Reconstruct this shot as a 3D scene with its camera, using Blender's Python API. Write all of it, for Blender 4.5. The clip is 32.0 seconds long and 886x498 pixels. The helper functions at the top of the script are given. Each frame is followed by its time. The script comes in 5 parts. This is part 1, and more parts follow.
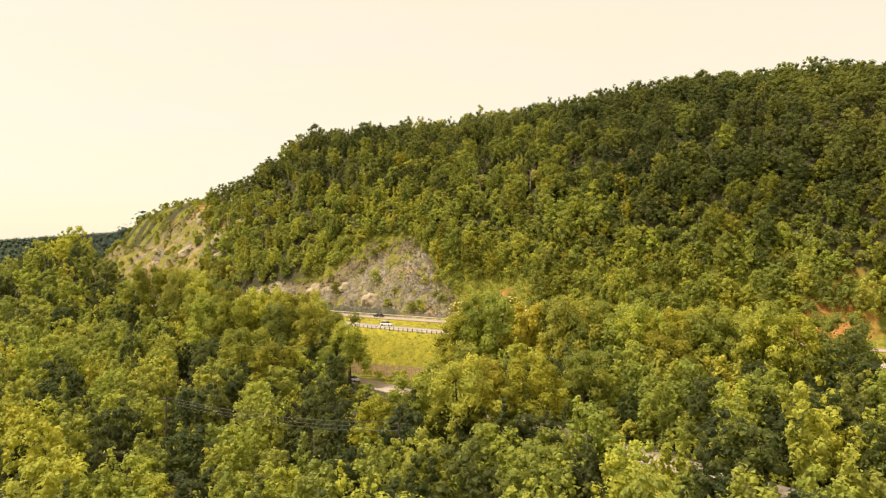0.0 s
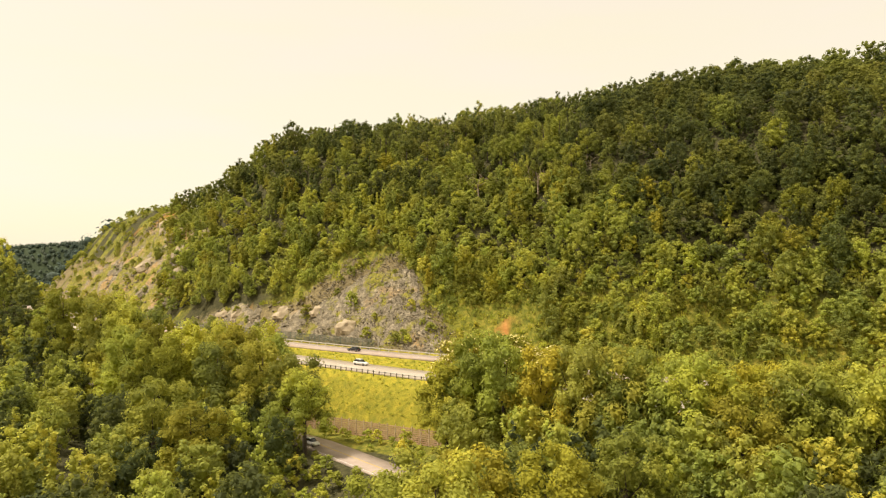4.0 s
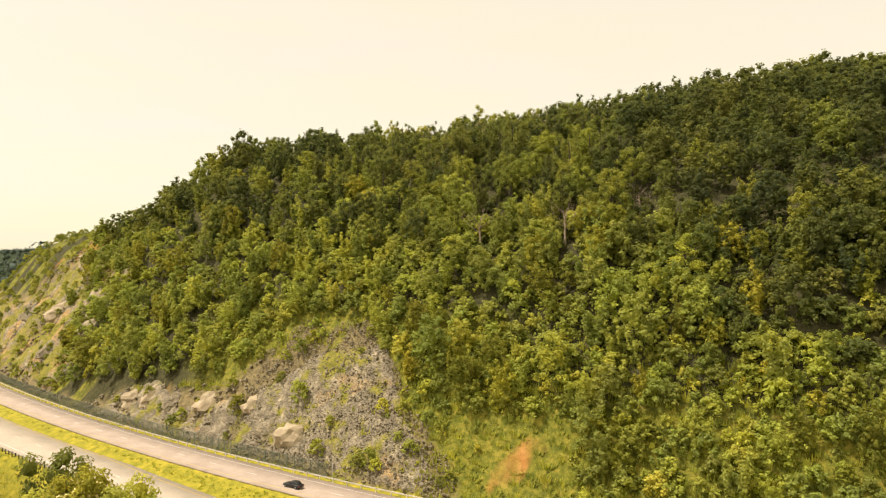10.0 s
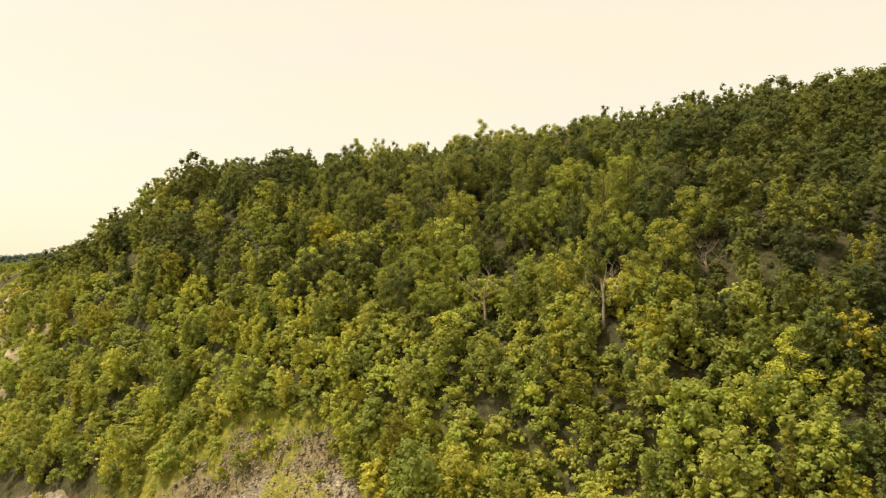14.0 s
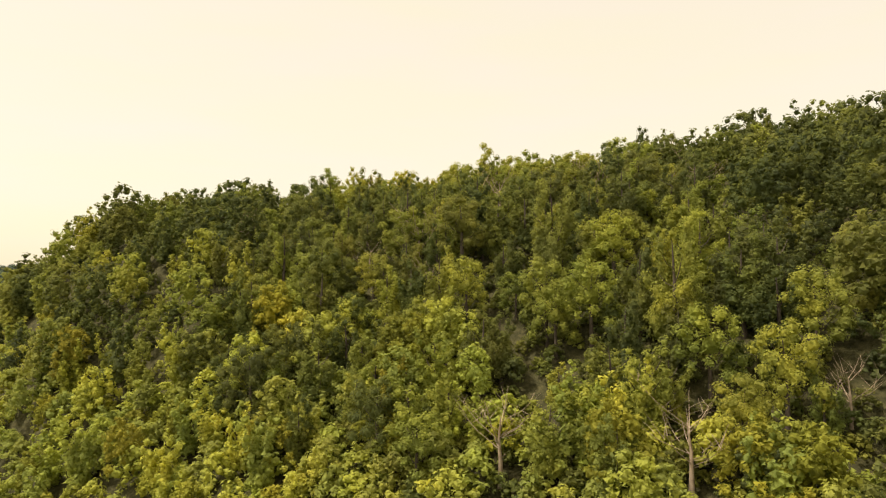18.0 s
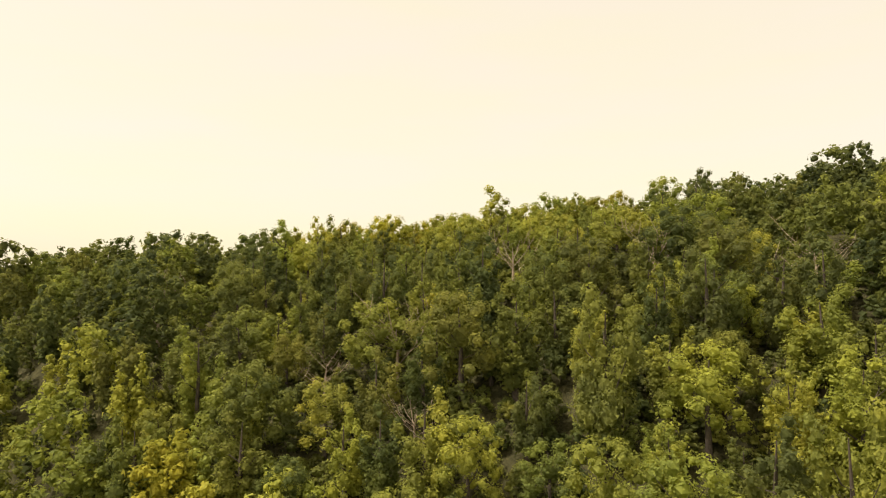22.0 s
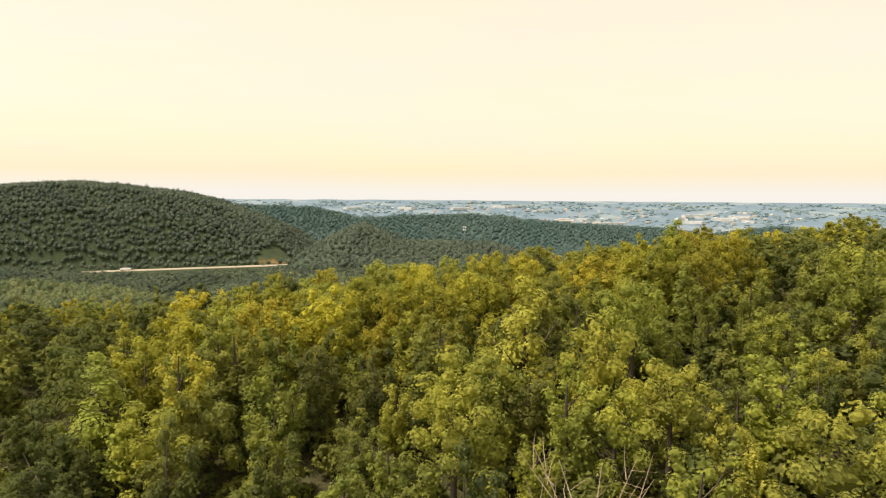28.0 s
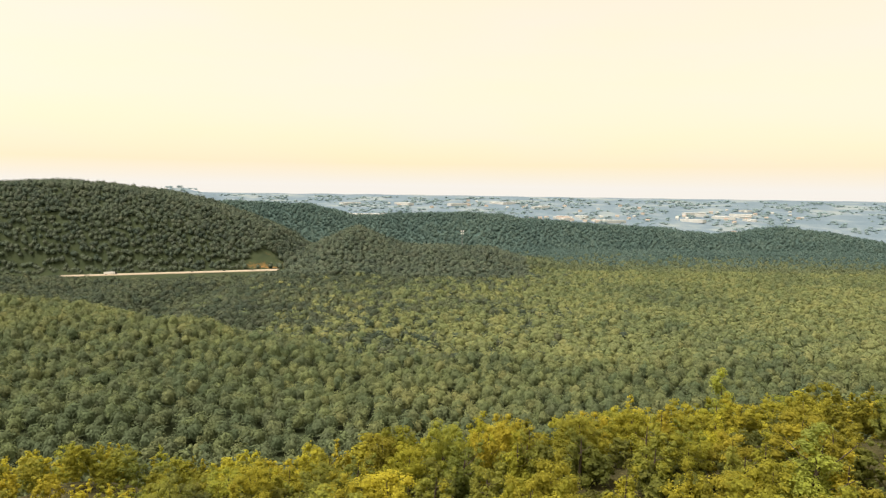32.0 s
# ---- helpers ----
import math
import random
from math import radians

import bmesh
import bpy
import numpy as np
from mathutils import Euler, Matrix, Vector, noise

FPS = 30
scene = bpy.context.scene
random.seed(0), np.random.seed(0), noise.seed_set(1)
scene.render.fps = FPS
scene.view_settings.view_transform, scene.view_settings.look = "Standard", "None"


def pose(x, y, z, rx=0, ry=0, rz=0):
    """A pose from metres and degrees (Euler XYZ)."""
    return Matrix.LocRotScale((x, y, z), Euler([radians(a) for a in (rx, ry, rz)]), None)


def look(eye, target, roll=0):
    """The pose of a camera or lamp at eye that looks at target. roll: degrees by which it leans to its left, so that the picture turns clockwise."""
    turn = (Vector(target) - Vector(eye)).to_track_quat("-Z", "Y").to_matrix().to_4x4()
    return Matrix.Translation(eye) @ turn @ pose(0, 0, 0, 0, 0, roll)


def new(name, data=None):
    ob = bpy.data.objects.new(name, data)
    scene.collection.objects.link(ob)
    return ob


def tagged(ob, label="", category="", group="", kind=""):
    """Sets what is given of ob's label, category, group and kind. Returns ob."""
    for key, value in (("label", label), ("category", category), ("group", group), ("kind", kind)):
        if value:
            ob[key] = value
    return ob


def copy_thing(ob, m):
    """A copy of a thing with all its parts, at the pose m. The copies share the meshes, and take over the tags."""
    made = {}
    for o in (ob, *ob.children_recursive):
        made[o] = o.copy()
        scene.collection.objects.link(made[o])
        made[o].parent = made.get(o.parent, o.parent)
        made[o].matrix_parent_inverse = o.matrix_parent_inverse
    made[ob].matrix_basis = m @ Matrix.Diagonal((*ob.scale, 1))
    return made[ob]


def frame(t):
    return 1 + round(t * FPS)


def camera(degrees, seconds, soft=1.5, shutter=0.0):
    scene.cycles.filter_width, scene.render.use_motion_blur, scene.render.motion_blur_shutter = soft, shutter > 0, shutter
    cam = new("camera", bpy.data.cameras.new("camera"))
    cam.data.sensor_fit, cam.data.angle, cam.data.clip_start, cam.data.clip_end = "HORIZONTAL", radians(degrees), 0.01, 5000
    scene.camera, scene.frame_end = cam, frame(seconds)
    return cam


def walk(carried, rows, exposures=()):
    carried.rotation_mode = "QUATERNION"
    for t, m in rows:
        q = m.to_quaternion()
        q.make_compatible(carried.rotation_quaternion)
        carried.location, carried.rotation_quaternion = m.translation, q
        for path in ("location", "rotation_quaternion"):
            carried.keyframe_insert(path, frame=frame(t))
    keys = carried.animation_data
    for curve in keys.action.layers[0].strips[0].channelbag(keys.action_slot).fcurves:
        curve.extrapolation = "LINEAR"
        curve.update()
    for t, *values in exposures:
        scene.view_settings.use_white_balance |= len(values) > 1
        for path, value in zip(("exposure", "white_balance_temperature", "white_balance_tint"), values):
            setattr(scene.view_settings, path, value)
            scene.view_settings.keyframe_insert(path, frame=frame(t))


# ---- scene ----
cam = camera(66.0, 32.0, 1.2)
PATH = [
    (0, (-0.31, -0.20, 42.86), (-4.22, 99.63, 47.30), -0.39),
    (1, (-0.01, 10.90, 44.23), (-3.89, 110.72, 48.92), -0.39),
    (2, (0.39, 22.53, 45.37), (-3.42, 122.33, 50.42), -0.37),
    (3, (0.80, 34.66, 46.49), (-2.98, 134.43, 52.06), -0.25),
    (4, (1.06, 46.57, 48.64), (-2.78, 146.34, 54.17), -0.24),
    (5, (1.08, 58.31, 51.63), (-2.61, 158.09, 57.13), -0.20),
    (6, (1.00, 70.33, 54.72), (-2.54, 170.11, 60.28), -0.18),
    (7, (0.65, 82.44, 58.06), (-2.76, 182.22, 63.77), -0.14),
    (8, (0.41, 94.35, 62.10), (-2.81, 194.13, 67.75), -0.15),
    (9, (0.59, 106.23, 66.36), (-2.76, 206.02, 71.81), -0.10),
    (10, (0.36, 118.30, 70.35), (-2.77, 218.10, 75.84), -0.10),
    (11, (0.04, 130.26, 74.46), (-2.92, 230.06, 80.05), -0.17),
    (12, (0.29, 142.30, 78.81), (-2.86, 242.09, 84.52), -0.12),
    (13, (0.75, 154.52, 83.56), (-2.54, 254.30, 89.18), -0.09),
    (14, (1.06, 166.62, 88.59), (-2.36, 266.43, 93.89), -0.29),
    (15, (1.00, 178.44, 93.05), (-2.33, 278.25, 98.18), -0.46),
    (16, (0.29, 189.85, 96.61), (-2.62, 289.65, 102.26), -0.47),
    (17, (-0.05, 201.14, 100.65), (-2.72, 300.94, 106.49), -0.36),
    (18, (-0.09, 212.27, 105.17), (-2.82, 312.06, 111.10), -0.39),
    (19, (-0.17, 223.11, 110.17), (-2.72, 322.93, 115.68), -0.38),
    (20, (-0.19, 233.93, 114.88), (-2.77, 333.75, 120.27), -0.42),
    (21, (-0.12, 244.95, 119.34), (-2.67, 344.76, 124.83), -0.48),
    (22, (-0.09, 255.99, 123.76), (-2.53, 355.80, 129.40), -0.25),
    (22.5, (-0.12, 261.50, 126.00), (-2.49, 361.30, 131.79), -0.20),
    (23, (-0.14, 266.99, 128.35), (-2.47, 366.86, 133.01), -0.19),
    (23.5, (-0.16, 272.49, 130.77), (-2.40, 372.42, 133.96), -0.20),
    (24, (-0.17, 278.01, 133.20), (-2.52, 377.97, 134.84), -0.24),
    (25, (-0.22, 289.08, 137.81), (-2.46, 389.05, 136.88), -0.14),
    (26, (-0.35, 300.73, 142.44), (-2.57, 400.65, 139.12), 0.04),
    (27, (-0.55, 313.26, 147.29), (-2.65, 413.07, 141.46), 0.29),
    (28, (-0.70, 325.55, 152.34), (-2.75, 425.24, 144.68), 0.41),
    (29, (-0.90, 337.85, 157.54), (-2.75, 437.46, 148.92), 0.60),
    (30, (-1.14, 350.21, 162.79), (-2.87, 449.82, 154.09), 0.67),
    (31, (-1.21, 362.57, 168.02), (-2.90, 462.16, 159.18), 0.73),
    (32, (-1.10, 375.26, 172.97), (-2.75, 474.86, 164.14), 0.81),
]
walk(cam, [(t, look(eye, target, roll)) for t, eye, target, roll in PATH],
     exposures=[(0.0, 0.12, 6620, 12), (32.0, 0.12, 6620, 12)])

# ---- light: a bright, thinly overcast sky and a soft high sun ----
SUN_UP, SUN_ROUND = radians(62), radians(-105)   # elevation; azimuth counted from +y to the right
world = bpy.data.worlds.new("world")
scene.world = world
world.use_nodes = True
nt = world.node_tree
nt.nodes.clear()
w_out = nt.nodes.new("ShaderNodeOutputWorld")
w_sky = nt.nodes.new("ShaderNodeTexSky")
w_sky.sky_type = "NISHITA"
w_sky.sun_disc = False
w_sky.sun_elevation, w_sky.sun_rotation = SUN_UP, SUN_ROUND
w_sky.air_density, w_sky.dust_density = 1.0, 3.0
w_bg = nt.nodes.new("ShaderNodeBackground")
w_bg.inputs["Strength"].default_value = 0.05
nt.links.new(w_sky.outputs["Color"], w_bg.inputs["Color"])
w_tc = nt.nodes.new("ShaderNodeTexCoord")
w_map = nt.nodes.new("ShaderNodeMapping")
w_map.inputs["Scale"].default_value = (2.0, 2.0, 11.0)
w_noise = nt.nodes.new("ShaderNodeTexNoise")
w_noise.inputs["Scale"].default_value = 1.6
w_noise.inputs["Detail"].default_value = 5.0
w_ramp = nt.nodes.new("ShaderNodeValToRGB")
w_ramp.color_ramp.elements[0].position = 0.38
w_ramp.color_ramp.elements[0].color = (1.0, 0.872, 0.565, 1)
w_ramp.color_ramp.elements[1].position = 0.68
w_ramp.color_ramp.elements[1].color = (1.0, 0.858, 0.605, 1)
w_cloud = nt.nodes.new("ShaderNodeBackground")
w_cloud.inputs["Strength"].default_value = 0.82
w_add = nt.nodes.new("ShaderNodeAddShader")
nt.links.new(w_tc.outputs["Generated"], w_map.inputs["Vector"])
nt.links.new(w_map.outputs["Vector"], w_noise.inputs["Vector"])
nt.links.new(w_noise.outputs["Fac"], w_ramp.inputs["Fac"])
w_sep = nt.nodes.new("ShaderNodeSeparateXYZ")
w_low = nt.nodes.new("ShaderNodeValToRGB")
w_low.color_ramp.elements[0].position, w_low.color_ramp.elements[0].color = 0.004, (0.9, 0.9, 0.9, 1)
w_low.color_ramp.elements[1].position, w_low.color_ramp.elements[1].color = 0.035, (0, 0, 0, 1)
w_mix = nt.nodes.new("ShaderNodeMix")
w_mix.data_type = "RGBA"
nt.links.new(w_tc.outputs["Generated"], w_sep.inputs[0])
nt.links.new(w_sep.outputs["Z"], w_low.inputs["Fac"])
nt.links.new(w_low.outputs["Color"], w_mix.inputs[0])
nt.links.new(w_ramp.outputs["Color"], w_mix.inputs[6])
w_mix.inputs[7].default_value = (1.0, 0.98, 0.93, 1)
nt.links.new(w_mix.outputs[2], w_cloud.inputs["Color"])
nt.links.new(w_bg.outputs["Background"], w_add.inputs[0])
nt.links.new(w_cloud.outputs["Background"], w_add.inputs[1])
nt.links.new(w_add.outputs["Shader"], w_out.inputs["Surface"])

sun_data = bpy.data.lights.new("sun", "SUN")
sun_data.energy, sun_data.angle, sun_data.color = 4.4, radians(8), (1.0, 0.91, 0.79)
sun = new("sun", sun_data)
sun_way = Vector((math.sin(SUN_ROUND) * math.cos(SUN_UP), math.cos(SUN_ROUND) * math.cos(SUN_UP), math.sin(SUN_UP)))
sun.matrix_world = look(sun_way * 400, (0, 0, 0))
tagged(sun, "soft warm sun behind thin cloud", "sun", kind="structure")

# ---- materials ----
def mat_new(name, rough=0.85, spec=0.3):
    m = bpy.data.materials.new(name)
    m.use_nodes = True
    b = m.node_tree.nodes["Principled BSDF"]
    b.inputs["Roughness"].default_value = rough
    b.inputs["Specular IOR Level"].default_value = spec
    return m, m.node_tree, b


def ramp_of(t, fac, stops):
    r = t.nodes.new("ShaderNodeValToRGB")
    els = r.color_ramp.elements
    while len(els) < len(stops):
        els.new(0.5)
    for e, (p, c) in zip(els, stops):
        e.position, e.color = p, (*c, 1)
    t.links.new(fac, r.inputs["Fac"])
    return r.outputs["Color"]


def noise_of(t, scale, detail=4.0, vec=None, rough=0.55):
    n = t.nodes.new("ShaderNodeTexNoise")
    n.inputs["Scale"].default_value, n.inputs["Detail"].default_value = scale, detail
    n.inputs["Roughness"].default_value = rough
    if vec is None:
        vec = t.nodes.new("ShaderNodeNewGeometry").outputs["Position"]
    t.links.new(vec, n.inputs["Vector"])
    return n.outputs["Fac"]


def mixed(t, a, b, fac, how="MIX"):
    m = t.nodes.new("ShaderNodeMix")
    m.data_type, m.blend_type = "RGBA", how
    for slot, v in ((0, fac), (6, a), (7, b)):
        if isinstance(v, (int, float)):
            m.inputs[slot].default_value = v
        elif isinstance(v, tuple):
            m.inputs[slot].default_value = (*v, 1)
        else:
            t.links.new(v, m.inputs[slot])
    return m.outputs[2]


def bump_of(t, b, height, strength, dist):
    n = t.nodes.new("ShaderNodeBump")
    n.inputs["Strength"].default_value, n.inputs["Distance"].default_value = strength, dist
    t.links.new(height, n.inputs["Height"])
    t.links.new(n.outputs["Normal"], b.inputs["Normal"])


def plain(name, c1, c2, scale=3.0, rough=0.8, spec=0.3, metal=0.0, bump=0.0, fine=30.0):
    """A surface that varies between two colours at two scales."""
    m, t, b = mat_new(name, rough, spec)
    coarse = ramp_of(t, noise_of(t, scale), [(0.3, c1), (0.7, c2)])
    grain = ramp_of(t, noise_of(t, fine, 2.0), [(0.25, (0.8, 0.8, 0.8)), (0.75, (1.1, 1.1, 1.1))])
    t.links.new(mixed(t, coarse, grain, 1.0, "MULTIPLY"), b.inputs["Base Color"])
    b.inputs["Metallic"].default_value = metal
    if bump:
        bump_of(t, b, noise_of(t, fine, 4.0), bump, 0.1)
    return m


def leafy(name, dark, mid, light, through_colour, patch=0.11, share=0.28, per_leaf=0.14, fine_scale=2.2, warm=0.5):
    """Foliage: a tone and a hue for each tree, a tone for each leaf clump; leaves let light through."""
    m, t, b = mat_new(name, 0.7, 0.08)
    info = t.nodes.new("ShaderNodeObjectInfo")
    geo = t.nodes.new("ShaderNodeNewGeometry")

    def calc(how, *vals):
        n = t.nodes.new("ShaderNodeMath")
        n.operation = how
        for slot, v in enumerate(vals):
            if isinstance(v, (int, float)):
                n.inputs[slot].default_value = v
            else:
                t.links.new(v, n.inputs[slot])
        return n.outputs[0]

    def attr(key):
        n = t.nodes.new("ShaderNodeAttribute")
        n.attribute_name = key
        return n.outputs["Fac"]

    tone = calc("MULTIPLY_ADD", info.outputs["Random"], 0.36, -0.18)
    tone = calc("ADD", tone, attr("tone"))
    tone = calc("ADD", tone, calc("MULTIPLY_ADD", geo.outputs["Random Per Island"], per_leaf, noise_of(t, patch, 3.0)))
    c = ramp_of(t, tone, [(0.28, dark), (0.56, mid), (0.88, light)])
    hue = calc("FRACT", calc("ADD", calc("MULTIPLY", info.outputs["Random"], 7.31), attr("hue")))
    c = mixed(t, c, ramp_of(t, hue, [(0.0, (0.80, 1.0, 0.95)), (0.45, (0.97, 1.0, 1.0)), (0.75, (1.12, 1.02, 1.0)), (1.0, (1.24, 0.98, 1.05))]), warm, "MULTIPLY")
    fine = noise_of(t, fine_scale, 3.0, rough=0.65)
    c = mixed(t, c, ramp_of(t, fine, [(0.30, (0.6, 0.6, 0.6)), (0.52, (1.0, 1.0, 1.0)), (0.72, (1.35, 1.35, 1.3))]), 1.0, "MULTIPLY")
    t.links.new(c, b.inputs["Base Color"])
    tr = t.nodes.new("ShaderNodeBsdfTranslucent")
    t.links.new(mixed(t, c, through_colour, 0.5), tr.inputs["Color"])
    mx = t.nodes.new("ShaderNodeMixShader")
    mx.inputs[0].default_value = share
    t.links.new(b.outputs[0], mx.inputs[1])
    t.links.new(tr.outputs[0], mx.inputs[2])
    t.links.new(mx.outputs[0], t.nodes["Material Output"].inputs["Surface"])
    return m


# oak, bright and fresh leaf colours hold extra blue for haze in shadows
M_LEAF = leafy("leaf_oak", (0.066, 0.082, 0.038), (0.120, 0.138, 0.043), (0.245, 0.248, 0.050), (0.34, 0.36, 0.07), share=0.44, warm=0.3)
M_LEAF_B = leafy("leaf_bright", (0.250, 0.280, 0.070), (0.420, 0.440, 0.078), (0.66, 0.600, 0.080), (0.57, 0.57, 0.08), share=0.44, warm=0.35)
M_LEAF_M = leafy("leaf_fresh", (0.136, 0.160, 0.050), (0.246, 0.268, 0.056), (0.44, 0.422, 0.062), (0.45, 0.47, 0.07), share=0.44, warm=0.3)
M_LEAF_Y = leafy("leaf_olive", (0.164, 0.170, 0.028), (0.302, 0.294, 0.040), (0.53, 0.474, 0.052), (0.50, 0.45, 0.06), share=0.40, warm=0.35)
# these far leaf greens hold extra blue for the haze of distance
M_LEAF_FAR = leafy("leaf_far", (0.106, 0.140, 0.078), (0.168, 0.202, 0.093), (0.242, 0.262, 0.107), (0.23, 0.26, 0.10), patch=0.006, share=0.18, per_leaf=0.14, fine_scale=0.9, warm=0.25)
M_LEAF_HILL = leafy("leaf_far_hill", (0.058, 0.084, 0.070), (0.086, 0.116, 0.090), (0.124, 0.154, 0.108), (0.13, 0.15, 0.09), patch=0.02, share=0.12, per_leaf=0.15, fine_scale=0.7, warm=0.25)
# distance haze is put into the groves' leaf colour as pale blue
M_LEAF_HAZE = leafy("leaf_plain_haze", (0.20, 0.30, 0.34), (0.24, 0.34, 0.37), (0.28, 0.375, 0.39), (0.35, 0.42, 0.38), patch=0.004, share=0.15, per_leaf=0.2, fine_scale=0.1, warm=0.1)
# the hollow's shade is put into this darker leaf green
M_LEAF_HOLLOW_SHADE = leafy("leaf_hollow_shade", (0.058, 0.080, 0.058), (0.096, 0.120, 0.074), (0.150, 0.168, 0.090), (0.15, 0.17, 0.08), patch=0.008, share=0.12, per_leaf=0.12, fine_scale=0.7, warm=0.3)
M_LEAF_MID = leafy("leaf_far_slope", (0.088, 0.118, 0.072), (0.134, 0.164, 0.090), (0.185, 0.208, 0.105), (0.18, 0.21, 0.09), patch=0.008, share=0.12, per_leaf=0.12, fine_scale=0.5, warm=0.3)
# haze over the range is put into this leaf colour as blue
M_LEAF_RANGE_HAZE = leafy("leaf_range_haze", (0.082, 0.136, 0.128), (0.104, 0.162, 0.146), (0.136, 0.194, 0.164), (0.12, 0.18, 0.15), patch=0.006, share=0.12, per_leaf=0.10, fine_scale=0.15, warm=0.1)
M_BARK = plain("bark", (0.06, 0.046, 0.032), (0.12, 0.095, 0.07), 1.5, 0.9, bump=0.4, fine=14)
M_DEADWOOD = plain("dead_wood", (0.27, 0.20, 0.13), (0.46, 0.36, 0.25), 1.0, 0.85, bump=0.3, fine=10)

# ---- the lie of the land ----
def sstep(a, b, v):
    v = np.clip((v - a) / (b - a), 0, 1)
    return v * v * (3 - 2 * v)


def rail_y(x):
    """The hillside guard rail of the highway, in plan."""
    x = np.asarray(x, float)
    xl = np.clip(x, -260, 0)
    return 253.3 - 0.490 * x + 0.00112 * xl * xl + np.minimum(x + 260, 0) * -0.582


def rail_slope(x):
    return -0.490 + 0.00224 * np.clip(x, -260, 0)


def off_road(x, y):
    """Distance from that rail: above zero on the hillside."""
    k = rail_slope(x)
    return (y - rail_y(x)) / np.sqrt(1 + k * k)


def spread(x):
    """How far the lower carriageway draws away from the upper one."""
    return 0.1 * (np.clip(x, -90, 40) + 30)


SERVICE = [(-150, 292, 19.0), (-75, 237, 13.6), (-34, 205.5, 12.8), (-4, 172, 11.8), (36, 121, 10.4), (75, 70, 9.0), (110, 10, 8.0)]


def by_service(x, y):
    """Distance from the middle of the service road, and its height there."""
    best, zs = np.full(np.shape(x), 1e9), np.zeros(np.shape(x))
    for (ax, ay, az), (bx, by, bz) in zip(SERVICE[:-1], SERVICE[1:]):
        ll = (bx - ax) ** 2 + (by - ay) ** 2
        t = np.clip(((x - ax) * (bx - ax) + (y - ay) * (by - ay)) / ll, 0, 1)
        d = np.hypot(x - ax - t * (bx - ax), y - ay - t * (by - ay))
        zs = np.where(d < best, az + t * (bz - az), zs)
        best = np.minimum(best, d)
    return best, zs


def road_z(x):
    return 27.1 - 0.038 * np.clip(x, -420, 300)


def waves(x, y, size, seed):
    """Smooth uneven ground made of a few crossed waves, about -1 to 1."""
    r = np.random.RandomState(seed)
    z = 0 * x
    for k in range(7):
        a, ph, f = r.uniform(0, 6.28), r.uniform(0, 6.28), r.uniform(0.6, 1.7) / size
        z = z + np.sin((x * math.cos(a) + y * math.sin(a)) * f * 6.28 + ph)
    return z / 3.5


def blob(x, y, cx, cy, rx, ry, p=2.0):
    return np.exp(-np.abs((x - cx) / rx) ** p - np.abs((y - cy) / ry) ** p)


def far_road_z(x):
    return 22 + 0.044 * (np.clip(x, -1000, -250) + 335)


def hill_back(x):
    """How far the ridge's own woods reach down its back."""
    return crest_y(x) + 30 + 50 * sstep(-20, -60, x)


def crest_y(x):
    return np.interp(x, [-420, -300, -182, -90, -53, -25, 8, 56, 120, 330], [470, 500, 500, 440, 448, 462, 467, 464, 476, 520])


def bench_rim(x):
    """Where the wooded bench behind the ridge breaks off to the valley."""
    return np.interp(x, [-900, -455, -314, -166, -34, 42, 150], [1150, 1075, 1025, 965, 850, 800, 740]) + 14 * waves(x, x * 0, 110, 17)


